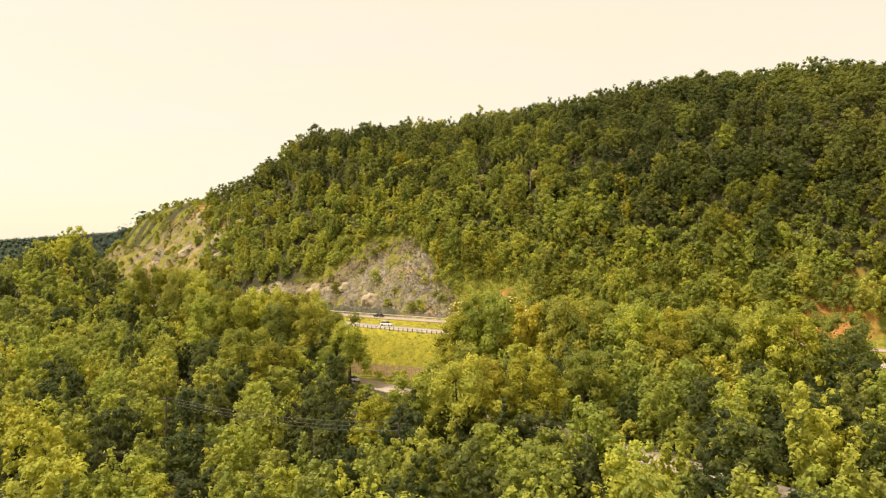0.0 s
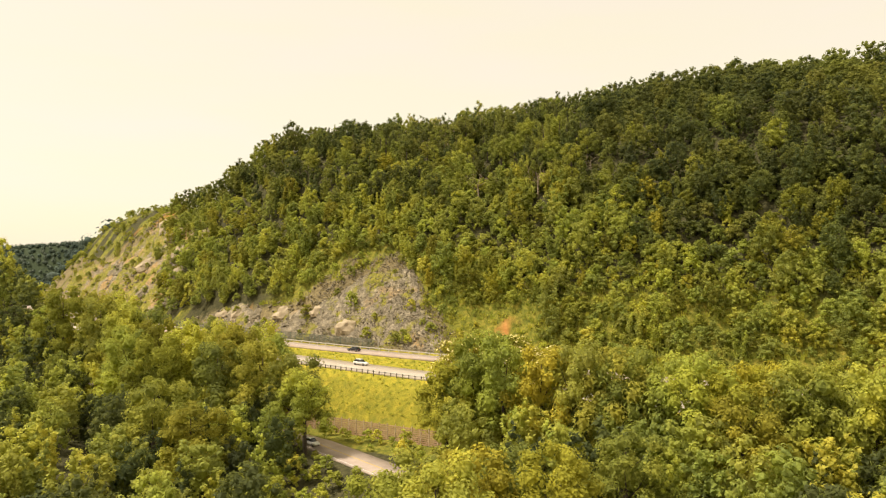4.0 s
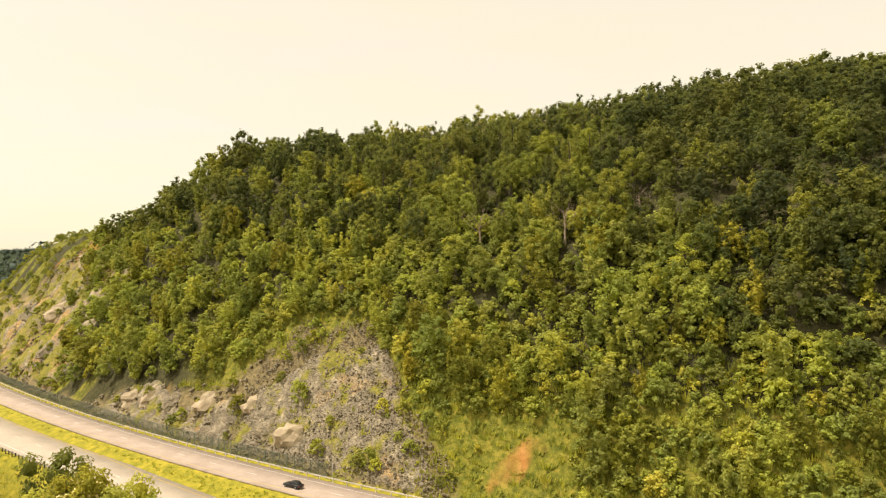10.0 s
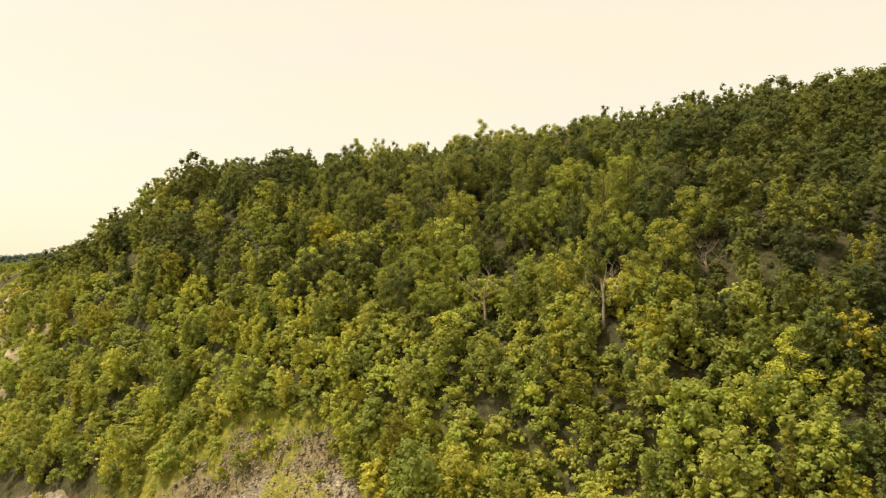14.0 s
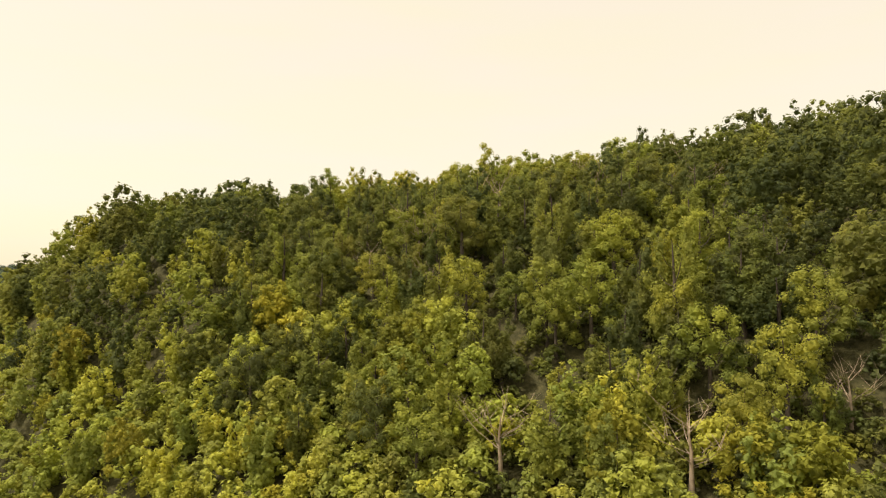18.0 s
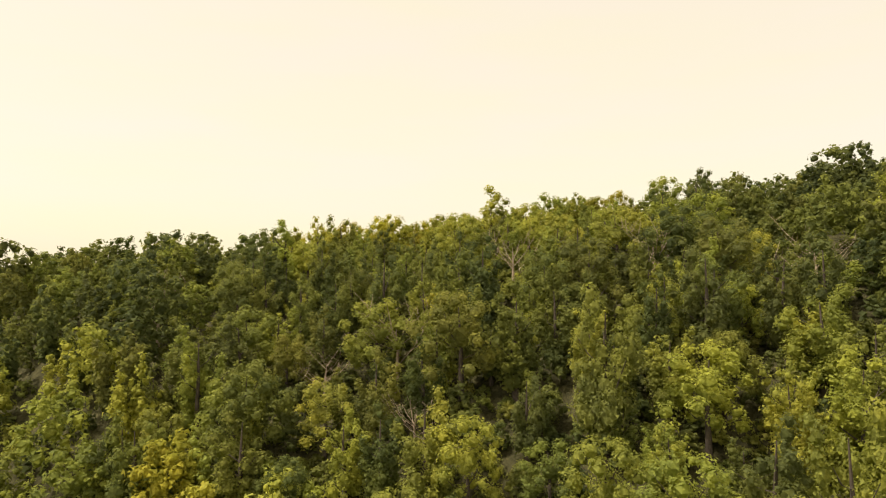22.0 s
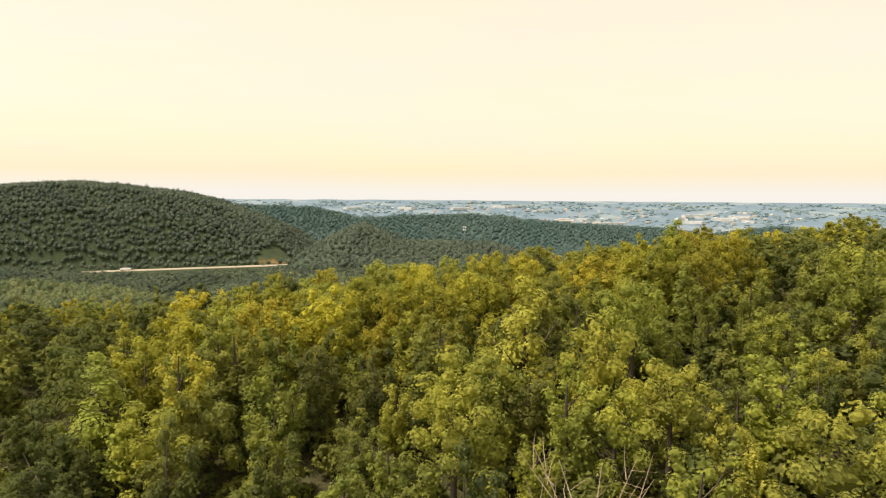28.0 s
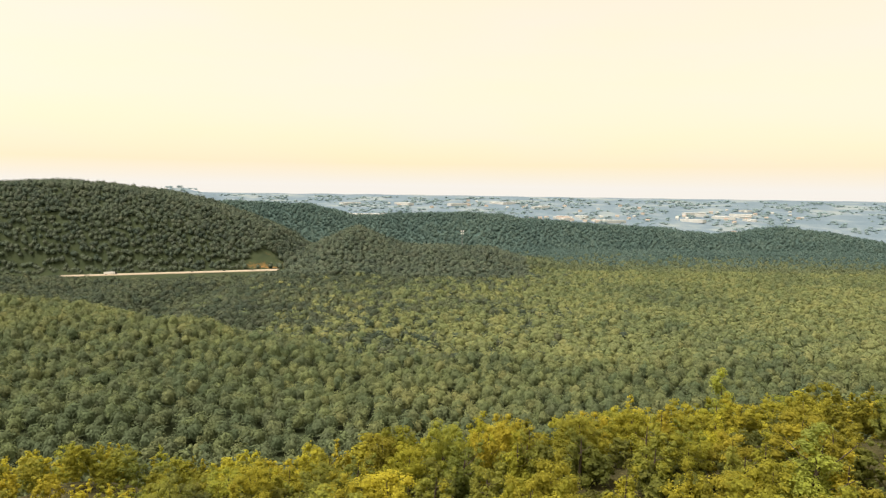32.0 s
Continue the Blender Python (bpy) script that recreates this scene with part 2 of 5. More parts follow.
def land(x, y):
    x, y = np.asarray(x, float), np.asarray(y, float)
    s, zr = off_road(x, y), road_z(x)
    # near side of the highway: carriageways, grass bank, wall, service road, wooded bottom
    s2 = s + spread(x) * sstep(-13, -20, s)
    low = np.interp(s2, [-420, -260, -150, -90, -60, -56, -46.2, -44.1, -43.9],
                    [-14, -8, 0, 7, 11.5, 12.2, 12.5, 12.6, 16.3])
    bank = 16.3 + (zr - 1.75 - 16.3) * np.clip((s2 + 43.9) / 6.8, 0, 1)
    flat = zr + np.interp(s2, [-37.1, -35.6, -20.2, -17.0, -12.2, 4.0], [-1.75, -2.1, -2.1, -1.6, -0.4, -0.4])
    near = np.where(s2 < -43.9, low, np.where(s2 < -37.1, bank, flat))
    rise_left = 30 * np.exp(-((x + 172) / 42) ** 2 - ((y - 292) / 42) ** 2) * sstep(-38, -60, s)
    low_left = 0.13 * np.clip(-x - 40, 0, 90) * sstep(-50, -64, s)
    near = near + rise_left + low_left + 1.2 * waves(x, y, 45, 3) * sstep(-60, -90, s)
    far_off, zs = by_service(x, y)
    near = near + (zs - 0.35 - near) * sstep(13, 6, far_off) * sstep(-46.2, -47.5, s2)
    # hillside
    rise = np.interp(s, [0, 2, 6, 20, 35, 50, 70, 100, 130, 165, 200, 260], [-0.4, -0.3, 3, 24, 43, 57, 74, 92, 106, 120, 132, 140])
    steep = np.interp(x, [-90, -20, 70, 110], [1.22, 1.0, 1.0, 1.04])
    top_rise = np.interp(x, [-420, -330, -285, -261, -231, -193, -172, -150, -136, -122, -110, -95, -75, -57, -35, 0, 40, 75, 110, 150, 185, 260],
                         [0.5, 18, 42, 54, 61, 63, 61, 58, 61, 75, 87, 94, 97, 95.5, 101, 104.5, 113.5, 117.5, 121.5, 121, 114, 112])
    grown = np.maximum(rise * np.where(s > 20, 1 + (steep - 1) * sstep(20, 60, s), 1.0), 0.01)
    hill = zr + np.where(rise > 1, (grown ** -11.0 + top_rise ** -11.0) ** (-1 / 11.0), rise)
    hill = hill + 1.5 * waves(x, y, 38, 5) * sstep(10, 45, s)
    # behind the crest the ground falls to the next valley
    d = y - crest_y(x)
    gentle, sharp = np.interp(d, [0, 60, 100, 190, 340], [0, 13, 38, 92, 112]), np.interp(d, [0, 12, 45, 90, 180, 340], [0, 3, 21, 46, 95, 112])
    hill = hill - gentle - (sharp - gentle) * sstep(-62, -22, x)
    z = np.where(s > 0, hill, near)
    # the next valley: a bench, a low middle, a cross ridge with a knoll
    far = 4 - 0.012 * np.clip(x, -500, 900) + 6 * waves(x, y, 420, 8) + 2.5 * waves(x, y, 120, 9)
    bench = 35 + 3 * waves(x, y, 150, 10) - 0.02 * (x + 160) + 0.02 * (y - 900)
    rim = bench_rim(x)
    far = far + (bench - far) * sstep(rim + 80, rim - 15, y)
    mid = np.interp(x, [-700, -330, -260, -190, -130, -92, 72, 110, 235, 344, 500, 800], [12, 14, 62, 92, 70, 58, 55, 42, 24, 13, 8, -6])
    spine = np.interp(x, [-300, 110, 224, 380, 450, 520], [1690, 1680, 1610, 1470, 1290, 1080])
    mid_w = np.where(y < spine, 230.0, 130.0)
    far = far + np.maximum(mid - far, -30) * np.exp(-((y - spine) / mid_w) ** 2) * np.where(mid > far, 1, 0.3)
    # the wooded hill over the distant highway
    top = np.interp(x, [-1900, -1300, -974, -857, -740, -600, -530, -440, -375, -330, -300], [110, 150, 167, 174, 167, 151, 135, 104, 74, 30, 14])
    foot = far_road_z(x) - 1.0
    far = np.maximum(far, foot + (top - foot) * np.interp(y, [1560, 1616, 1640, 1690, 1760, 1850, 2000, 2150], [-0.3, 0, 0.24, 0.66, 0.97, 1.0, 0.7, 0.0]))
    bed = sstep(1500, 1560, y) * sstep(1640, 1614, y) * sstep(-250, -310, x) * sstep(-1000, -850, x)
    far = far + (far_road_z(x) - 1.4 - 0.04 * np.clip(1590 - y, 0, 90) - far) * bed
    # the blue range, and the plain that runs up to the horizon
    crest = np.interp(x, [-1700, -726, -541, -377, -200, 33, 443, 709, 955, 1181, 1345, 1607, 2400],
                      [120, 106, 103, 66, 72, 80, 47, 36, 10, 40, 25, -24, -60]) + 3 * waves(x, y * 0 + 7, 160, 12)
    base = -50
    far = np.where(y > 2100, np.maximum(far - (y - 2100) * 0.25, base), far)
    far = np.maximum(far, base + (crest - base) * np.exp(-np.abs((y - 2850) / 330) ** 2))
    far = np.maximum(far, np.interp(y, [3000, 3250, 3700, 4200, 4850], [-60, -34, 28, 80, 128]) + 2.5 * waves(x, y, 500, 14))
    far = np.maximum(far, -60 + 222 * blob(x, y, -1650, 4400, 420, 260))
    blend = sstep(560, 800, y - 0.3 * x)
    blend = np.maximum(blend, sstep(-320, -520, x) * sstep(500, 800, y))
    return z * (1 - blend) + far * blend


# ---- mesh helpers ----
def mesh_np(name, verts, faces, mat=None, smooth=False):
    """A mesh from arrays of corners and of equal-sided faces."""
    verts, faces = np.asarray(verts, np.float32), np.asarray(faces, np.int32)
    k = faces.shape[1]
    me = bpy.data.meshes.new(name)
    me.vertices.add(len(verts))
    me.vertices.foreach_set("co", verts.ravel())
    me.loops.add(faces.size)
    me.loops.foreach_set("vertex_index", faces.ravel())
    me.polygons.add(len(faces))
    me.polygons.foreach_set("loop_start", np.arange(0, faces.size, k, dtype=np.int32))
    me.polygons.foreach_set("loop_total", np.full(len(faces), k, dtype=np.int32))
    if smooth:
        me.polygons.foreach_set("use_smooth", np.ones(len(faces), dtype=bool))
    me.update(calc_edges=True)
    if mat:
        me.materials.append(mat)
    return me


def part(name, bm, material, parent, label=""):
    """Links a bmesh (or a ready mesh) as one mesh object under a thing or a part."""
    me = bm
    if isinstance(bm, bmesh.types.BMesh):
        me = bpy.data.meshes.new(name)
        bm.to_mesh(me)
        bm.free()
        me.materials.append(material)
    ob = new(name, me)
    ob.parent = parent
    if label:
        ob["label"] = label
    return ob


def thing(name, label, category, m=None, group="", kind=""):
    ob = new(name)
    ob.matrix_world = m or Matrix()
    return tagged(ob, label, category, group, kind)


def box_bm(bm, x0, x1, y0, y1, z0, z1, bevel=0.0, m=None):
    r = bmesh.ops.create_cube(bm, size=1.0)
    vs = r["verts"]
    for v in vs:
        v.co = Vector(((x0 + x1) / 2 + v.co.x * (x1 - x0), (y0 + y1) / 2 + v.co.y * (y1 - y0), (z0 + z1) / 2 + v.co.z * (z1 - z0)))
        if m:
            v.co = m @ v.co
    if bevel:
        es = {e for v in vs for e in v.link_edges}
        bmesh.ops.bevel(bm, geom=list(es), offset=bevel, segments=1, affect="EDGES", profile=0.7)
    return vs


# ---- ground: one sheet to the horizon ----
def steps(marks):
    out = []
    for (a, da), (b, _) in zip(marks[:-1], marks[1:]):
        out += list(np.arange(a, b - da * 0.3, da))
    return np.array(out + [marks[-1][0]])


gx = steps([(-3600, 180), (-1200, 30), (-330, 6), (-230, 2.2), (140, 5), (320, 30), (1200, 150), (3600, 1)])
gy = steps([(-400, 40), (20, 7), (176, 2.2), (390, 5), (560, 18), (1000, 40), (1560, 14), (1680, 40), (2000, 60), (4880, 1)])
GX, GY = np.meshgrid(gx, gy)
GZ = land(GX, GY)
nx, ny = len(gx), len(gy)
idx = np.arange(nx * ny).reshape(ny, nx)
gfaces = np.stack([idx[:-1, :-1], idx[:-1, 1:], idx[1:, 1:], idx[1:, :-1]], -1).reshape(-1, 4)


def ground_material():
    m, t, b = mat_new("ground_cover", 0.95, 0.15)
    litter = ramp_of(t, noise_of(t, 0.9, 9.0, rough=0.75), [(0.35, (0.034, 0.034, 0.015)), (0.5, (0.066, 0.062, 0.026)), (0.66, (0.110, 0.098, 0.042))])
    green = ramp_of(t, noise_of(t, 0.6, 9.0, rough=0.7), [(0.34, (0.070, 0.085, 0.014)), (0.5, (0.170, 0.172, 0.024)), (0.66, (0.33, 0.270, 0.045))])
    verge = ramp_of(t, noise_of(t, 0.5, 9.0, rough=0.7), [(0.3, (0.16, 0.165, 0.02)), (0.5, (0.32, 0.285, 0.03)), (0.7, (0.50, 0.385, 0.045))])
    soil = ramp_of(t, noise_of(t, 0.5, 6.0), [(0.3, (0.33, 0.135, 0.032)), (0.7, (0.52, 0.275, 0.085))])
    stone = ramp_of(t, noise_of(t, 0.9, 9.0, rough=0.75), [(0.3, (0.105, 0.082, 0.040)), (0.5, (0.205, 0.162, 0.078)), (0.72, (0.36, 0.285, 0.135))])
    # pale blue haze over the plain is put into the field colour
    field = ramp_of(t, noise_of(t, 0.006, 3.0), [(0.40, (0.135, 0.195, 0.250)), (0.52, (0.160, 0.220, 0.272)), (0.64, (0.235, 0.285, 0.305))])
    # shade between the far trees is put into this dark floor green
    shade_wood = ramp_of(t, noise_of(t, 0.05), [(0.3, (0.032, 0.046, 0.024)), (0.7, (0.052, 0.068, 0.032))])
    # the range's floor colour is blued for distance haze
    haze_wood = ramp_of(t, noise_of(t, 0.02), [(0.3, (0.060, 0.105, 0.100)), (0.7, (0.080, 0.130, 0.115))])
    col = litter
    for layer, name in ((green, "grass"), (verge, "verge"), (stone, "rock"), (shade_wood, "valley_floor"), (haze_wood, "range_floor"), (soil, "soil"), (field, "field")):
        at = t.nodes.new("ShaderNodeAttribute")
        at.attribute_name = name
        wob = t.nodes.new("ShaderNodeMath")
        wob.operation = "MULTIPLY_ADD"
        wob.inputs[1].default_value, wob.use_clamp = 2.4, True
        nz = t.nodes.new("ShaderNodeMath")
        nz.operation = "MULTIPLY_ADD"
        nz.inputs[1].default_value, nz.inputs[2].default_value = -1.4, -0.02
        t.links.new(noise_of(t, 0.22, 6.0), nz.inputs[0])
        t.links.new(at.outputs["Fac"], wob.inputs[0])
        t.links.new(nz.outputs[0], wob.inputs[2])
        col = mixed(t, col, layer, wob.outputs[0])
    t.links.new(col, b.inputs["Base Color"])
    bump_of(t, b, noise_of(t, 1.3, 8.0, rough=0.7), 0.7, 0.5)
    return m


S = off_road(GX, GY)


def far_cut(x, y):
    """The bare cut at the end of the distant hill."""
    return blob(x, y, -352, 1658, 36, 34, 3.0) * sstep(1612, 1622, y)


def rock_mask(x, y, s):
    """Bare rock of the road cuts: the scree over the fence and the cliff on the hill's nose."""
    top = np.interp(x, [-215, -175, -156, -143, -125, -105, -85, -66, -45, -25, -8, 2], [26, 40, 30, 6, 4, 9, 11, 13, 25, 27, 12, 5])
    a = sstep(1.0, 3.0, s) * sstep(top + 4, top - 4, s) * sstep(-330, -300, x) * sstep(4, -6, x)
    a = np.maximum(a, 0.95 * far_cut(x, y))
    return a * np.clip(0.95 + 0.5 * waves(x, y, 17, 41) + 0.35 * waves(x, y, 6, 42), 0.05, 1)


def grass_mask(x, y, s):
    g = sstep(-58, -55, s + spread(x)) * sstep(-36.0, -38, s + spread(x))
    g = np.maximum(g, sstep(0, 1.0, s) * sstep(26, 12, s) * sstep(-12, 0, x))
    g = np.maximum(g, 0.8 * sstep(0, 1.0, s) * sstep(36, 26, s) * sstep(-100, -60, x) * sstep(30, 0, x))
    g = np.maximum(g, sstep(55, 64, s) * sstep(120, 90, s) * sstep(-140, -165, x) * sstep(-300, -240, x))
    g = np.maximum(g, 0.75 * sstep(1, 3, s) * sstep(86, 76, s) * sstep(-110, -130, x) * (waves(x, y, 21, 61) > -0.1))
    return g


def soil_mask(x, y, s):
    g = 0.95 * blob(x, y, 109, 209, 15, 8) + 0.6 * blob(x, y, -92, 315, 9, 6) + 0.5 * blob(x, y, -66, 300, 10, 5)
    g = g + 0.7 * blob(x, y, -168, 425, 12, 14) + 0.30 * blob(x, y, -400, 1632, 60, 14) + 0.50 * blob(x, y, -345, 1652, 30, 42)
    g = g + 0.45 * blob(x, y, -190, 440, 16, 10) + 0.5 * blob(x, y, -176, 392, 8, 8)
    g = g * np.clip(0.95 + 0.55 * waves(x, y, 7, 43) + 0.4 * waves(x, y, 3.5, 44), 0.1, 1.3)
    return g + 0.85 * blob(x, y, 10.5, 258.4, 7.0, 2.2) * np.clip(0.9 + 0.4 * waves(x, y, 4, 45), 0.3, 1.2)


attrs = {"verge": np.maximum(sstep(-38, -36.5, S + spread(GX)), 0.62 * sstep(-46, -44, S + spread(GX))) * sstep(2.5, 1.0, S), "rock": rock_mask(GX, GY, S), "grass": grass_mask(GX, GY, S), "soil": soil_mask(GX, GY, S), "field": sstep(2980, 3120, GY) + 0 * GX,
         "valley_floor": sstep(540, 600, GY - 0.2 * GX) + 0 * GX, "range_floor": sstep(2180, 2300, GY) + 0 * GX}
jag = 0.3 * attrs["rock"] * (1.3 * waves(GX, GY, 7.0, 21) + 0.8 * waves(GX + GZ, GY, 3.3, 22) + 1.6 * np.abs(waves(GX, GY, 16.0, 23)))
GZ = GZ + jag
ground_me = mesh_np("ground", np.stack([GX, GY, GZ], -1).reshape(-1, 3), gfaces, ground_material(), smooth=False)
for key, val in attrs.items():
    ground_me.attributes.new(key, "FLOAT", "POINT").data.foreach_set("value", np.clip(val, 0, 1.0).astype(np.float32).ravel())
tagged(new("ground", ground_me), "leaf litter, grass, stone and soil over hills and valley", "ground", kind="structure")

# ---- roads ----
M_ASPHALT = plain("asphalt", (0.36, 0.285, 0.225), (0.46, 0.37, 0.295), 0.25, 0.9, bump=0.2, fine=6)
M_CONCRETE = plain("concrete_road", (0.42, 0.355, 0.275), (0.50, 0.43, 0.335), 0.2, 0.9, bump=0.15, fine=5)
M_LINE_W = plain("road_line_white", (0.62, 0.60, 0.55), (0.80, 0.78, 0.72), 2.0, 0.7)
M_LINE_Y = plain("road_line_yellow", (0.55, 0.38, 0.06), (0.66, 0.47, 0.10), 2.0, 0.7)


def road_point(x, s, dz=0.0):
    """A step of s square to the rail, at the road's height plus dz."""
    k = float(rail_slope(x))
    n = math.sqrt(1 + k * k)
    px = x - s * k / n
    return (px, float(rail_y(x)) + s / n, float(road_z(px)) + dz)


def lower_s(x, s):
    return s - float(spread(x - s * float(rail_slope(x)) * 0.8))


def ribbon(name, pairs, mat, thick=0.5):
    """A slab whose two edges run through the given pairs of places."""
    verts, faces = [], []
    for p, q in pairs:
        for e, d in ((p, 0), (q, 0), (q, thick), (p, thick)):
            verts.append((e[0], e[1], e[2] - d))
    for i in range(len(pairs) - 1):
        a = i * 4
        for j in range(4):
            faces.append((a + j, a + (j + 1) % 4, a + 4 + (j + 1) % 4, a + 4 + j))
    n = len(verts)
    faces += [(0, 1, 2, 3), (n - 1, n - 2, n - 3, n - 4)]
    return mesh_np(name, verts, faces, mat)


RX = list(np.arange(-330, 262, 6.0))
tagged(new("road", ribbon("road", [(road_point(x, -11.6, 0), road_point(x, -0.8, 0)) for x in RX], M_ASPHALT)),
                    "grey asphalt highway carriageway at the foot of the hill", "road", kind="structure")
tagged(new("road", ribbon("road", [(road_point(x, lower_s(x, -35.2), -1.65), road_point(x, lower_s(x, -21.0), -1.65)) for x in RX], M_CONCRETE)),
                    "pale sunlit concrete highway carriageway below the median", "road", kind="structure")
sv = np.array(SERVICE)
sv_t = np.linspace(0, len(sv) - 1, 60)
sv_xyz = np.stack([np.interp(sv_t, np.arange(len(sv)), np.convolve(np.pad(sv[:, k], 1, mode="edge"), [0.08, 0.84, 0.08], "valid")) for k in range(3)], 1)
sv_dir = np.gradient(sv_xyz[:, :2], axis=0)
sv_dir /= np.linalg.norm(sv_dir, axis=1)[:, None]


def service_pair(i, a, b, dz):
    (x, y, z), (dx, dy) = sv_xyz[i], sv_dir[i]
    return ((x - dy * a, y + dx * a, z + dz), (x - dy * b, y + dx * b, z + dz))


tagged(new("road", ribbon("road", [service_pair(i, -3.9, 3.9, 0.0) for i in range(60)], M_ASPHALT)),
                      "narrow grey service road below the slatted wall", "road", kind="structure")

# ---- trees ----
def leaf_tips(r, pts, outs, size, flat=0.45, loose=0.38):
    """A pointed leaf clump at every place, turned roughly outwards and up."""
    n = len(pts)
    nor = outs * 1.1 + r.normal(size=(n, 3)) * loose + np.array([0, 0, flat])
    nor /= np.linalg.norm(nor, axis=1)[:, None]
    a = np.cross(nor, r.normal(size=(n, 3)))
    a /= np.linalg.norm(a, axis=1)[:, None] + 1e-9
    b = np.cross(nor, a)
    sz = (size * r.uniform(0.65, 1.35, n))[:, None]
    wide = r.uniform(0.36, 0.56, n)[:, None]
    v = np.stack([pts + a * sz * 0.62, pts - a * sz * 0.38 + b * sz * wide, pts - a * sz * 0.38 - b * sz * wide], 1)
    return v.reshape(-1, 3)


def crown_points(r, n, lobes, shell=0.3):
    """Points on the outsides of a heap of lobes (centre, radii), and the ways out."""
    w = np.array([lo[1][0] * lo[1][2] for lo in lobes])
    which = r.choice(len(lobes), n, p=w / w.sum())
    u = r.normal(size=(n, 3))
    u[:, 2] = u[:, 2] + 0.75
    u /= np.linalg.norm(u, axis=1)[:, None]
    k = 1 - shell * r.uniform(0, 1, n) ** 1.6
    k = k + 0.10 * (r.uniform(0, 1, n) > 0.85)
    c = np.array([lo[0] for lo in lobes])[which]
    rad = np.array([lo[1] for lo in lobes])[which]
    return c + u * rad * k[:, None], u


def lobes_oak(r, h, w):
    """Flattened leaf masses in tiers round an uneven dome, with gaps between them."""
    out = [((0, 0, h * 0.62), (w * 0.25, w * 0.25, h * 0.20))]
    lean = r.uniform(-0.07, 0.07, 2) * w
    n = r.randint(24, 32)
    for i in range(n):
        a = i * 2.4 + r.uniform(-0.4, 0.4)
        t = (i + 0.5) / n
        z = h * (0.30 + 0.66 * t)
        reach = math.sqrt(max(0.02, 1 - (abs(z / h - 0.44) / 0.56) ** 2.2))
        d = w * 0.42 * reach * r.uniform(0.6, 1.2)
        q = w * r.uniform(0.095, 0.16)
        out.append(((d * math.cos(a) + lean[0] * t, d * math.sin(a) + lean[1] * t, z + r.uniform(-0.03, 0.03) * h), (q * 1.05, q * 1.05, q * 0.95)))
    return out


def lobes_ragged(r, h, w):
    """Leaf masses stacked up several leaning stems, for a ragged, many-headed crown."""
    out = []
    stems = r.randint(4, 7)
    for k in range(stems):
        a, d = k * 6.28 / stems + r.uniform(-0.6, 0.6), w * r.uniform(0.12, 0.30)
        top = h * (1.0 if k == 0 else r.uniform(0.58, 0.95))
        for i in range(9):
            t = (i / 8) ** 0.78
            q = w * r.uniform(0.105, 0.165) * (1.15 - 0.5 * t)
            e = d * (0.55 + 0.6 * t) + r.uniform(-0.07, 0.07) * w
            b = a + r.uniform(-0.6, 0.6)
            out.append(((e * math.cos(b), e * math.sin(b), h * 0.2 + (top - h * 0.2 - q * 0.7) * t), (q, q, q * 1.05)))
    return out


def lobes_spire(r, h, w):
    out = []
    for i in range(9):
        z = h * (0.30 + 0.68 * i / 8)
        q = w * (0.34 - 0.20 * i / 8) * r.uniform(0.8, 1.15)
        a = r.uniform(0, 6.28)
        out.append(((q * 0.75 * math.cos(a), q * 0.75 * math.sin(a), z), (q, q, q * 1.05)))
    return out


def lobes_low(r, h, w):
    out = []
    for i in range(15):
        a, d = i * 2.4 + r.uniform(-0.3, 0.3), w * 0.36 * math.sqrt((i + 0.5) / 15) * r.uniform(0.8, 1.15)
        q = w * r.uniform(0.11, 0.19)
        out.append(((d * math.cos(a), d * math.sin(a), h * (0.88 - 0.62 * (i / 15) ** 1.3) * r.uniform(0.8, 1.05)), (q, q, q * 0.85)))
    return out


def ball(level):
    """Corners and triangles of a sphere split from an icosahedron."""
    g = (1 + 5 ** 0.5) / 2
    v = [(-1, g, 0), (1, g, 0), (-1, -g, 0), (1, -g, 0), (0, -1, g), (0, 1, g), (0, -1, -g), (0, 1, -g), (g, 0, -1), (g, 0, 1), (-g, 0, -1), (-g, 0, 1)]
    f = [(0, 11, 5), (0, 5, 1), (0, 1, 7), (0, 7, 10), (0, 10, 11), (1, 5, 9), (5, 11, 4), (11, 10, 2), (10, 7, 6), (7, 1, 8),
         (3, 9, 4), (3, 4, 2), (3, 2, 6), (3, 6, 8), (3, 8, 9), (4, 9, 5), (2, 4, 11), (6, 2, 10), (8, 6, 7), (9, 8, 1)]
    v = [Vector(q).normalized() for q in v]
    for _ in range(level):
        mids, cut = {}, []

        def mid(a, b):
            key = (min(a, b), max(a, b))
            if key not in mids:
                mids[key] = len(v)
                v.append((v[a] + v[b]).normalized())
            return mids[key]

        for a, b, c in f:
            ab, bc, ca = mid(a, b), mid(b, c), mid(c, a)
            cut += [(a, ab, ca), (b, bc, ab), (c, ca, bc), (ab, bc, ca)]
        f = cut
    return np.array([tuple(q) for q in v]), np.array(f)


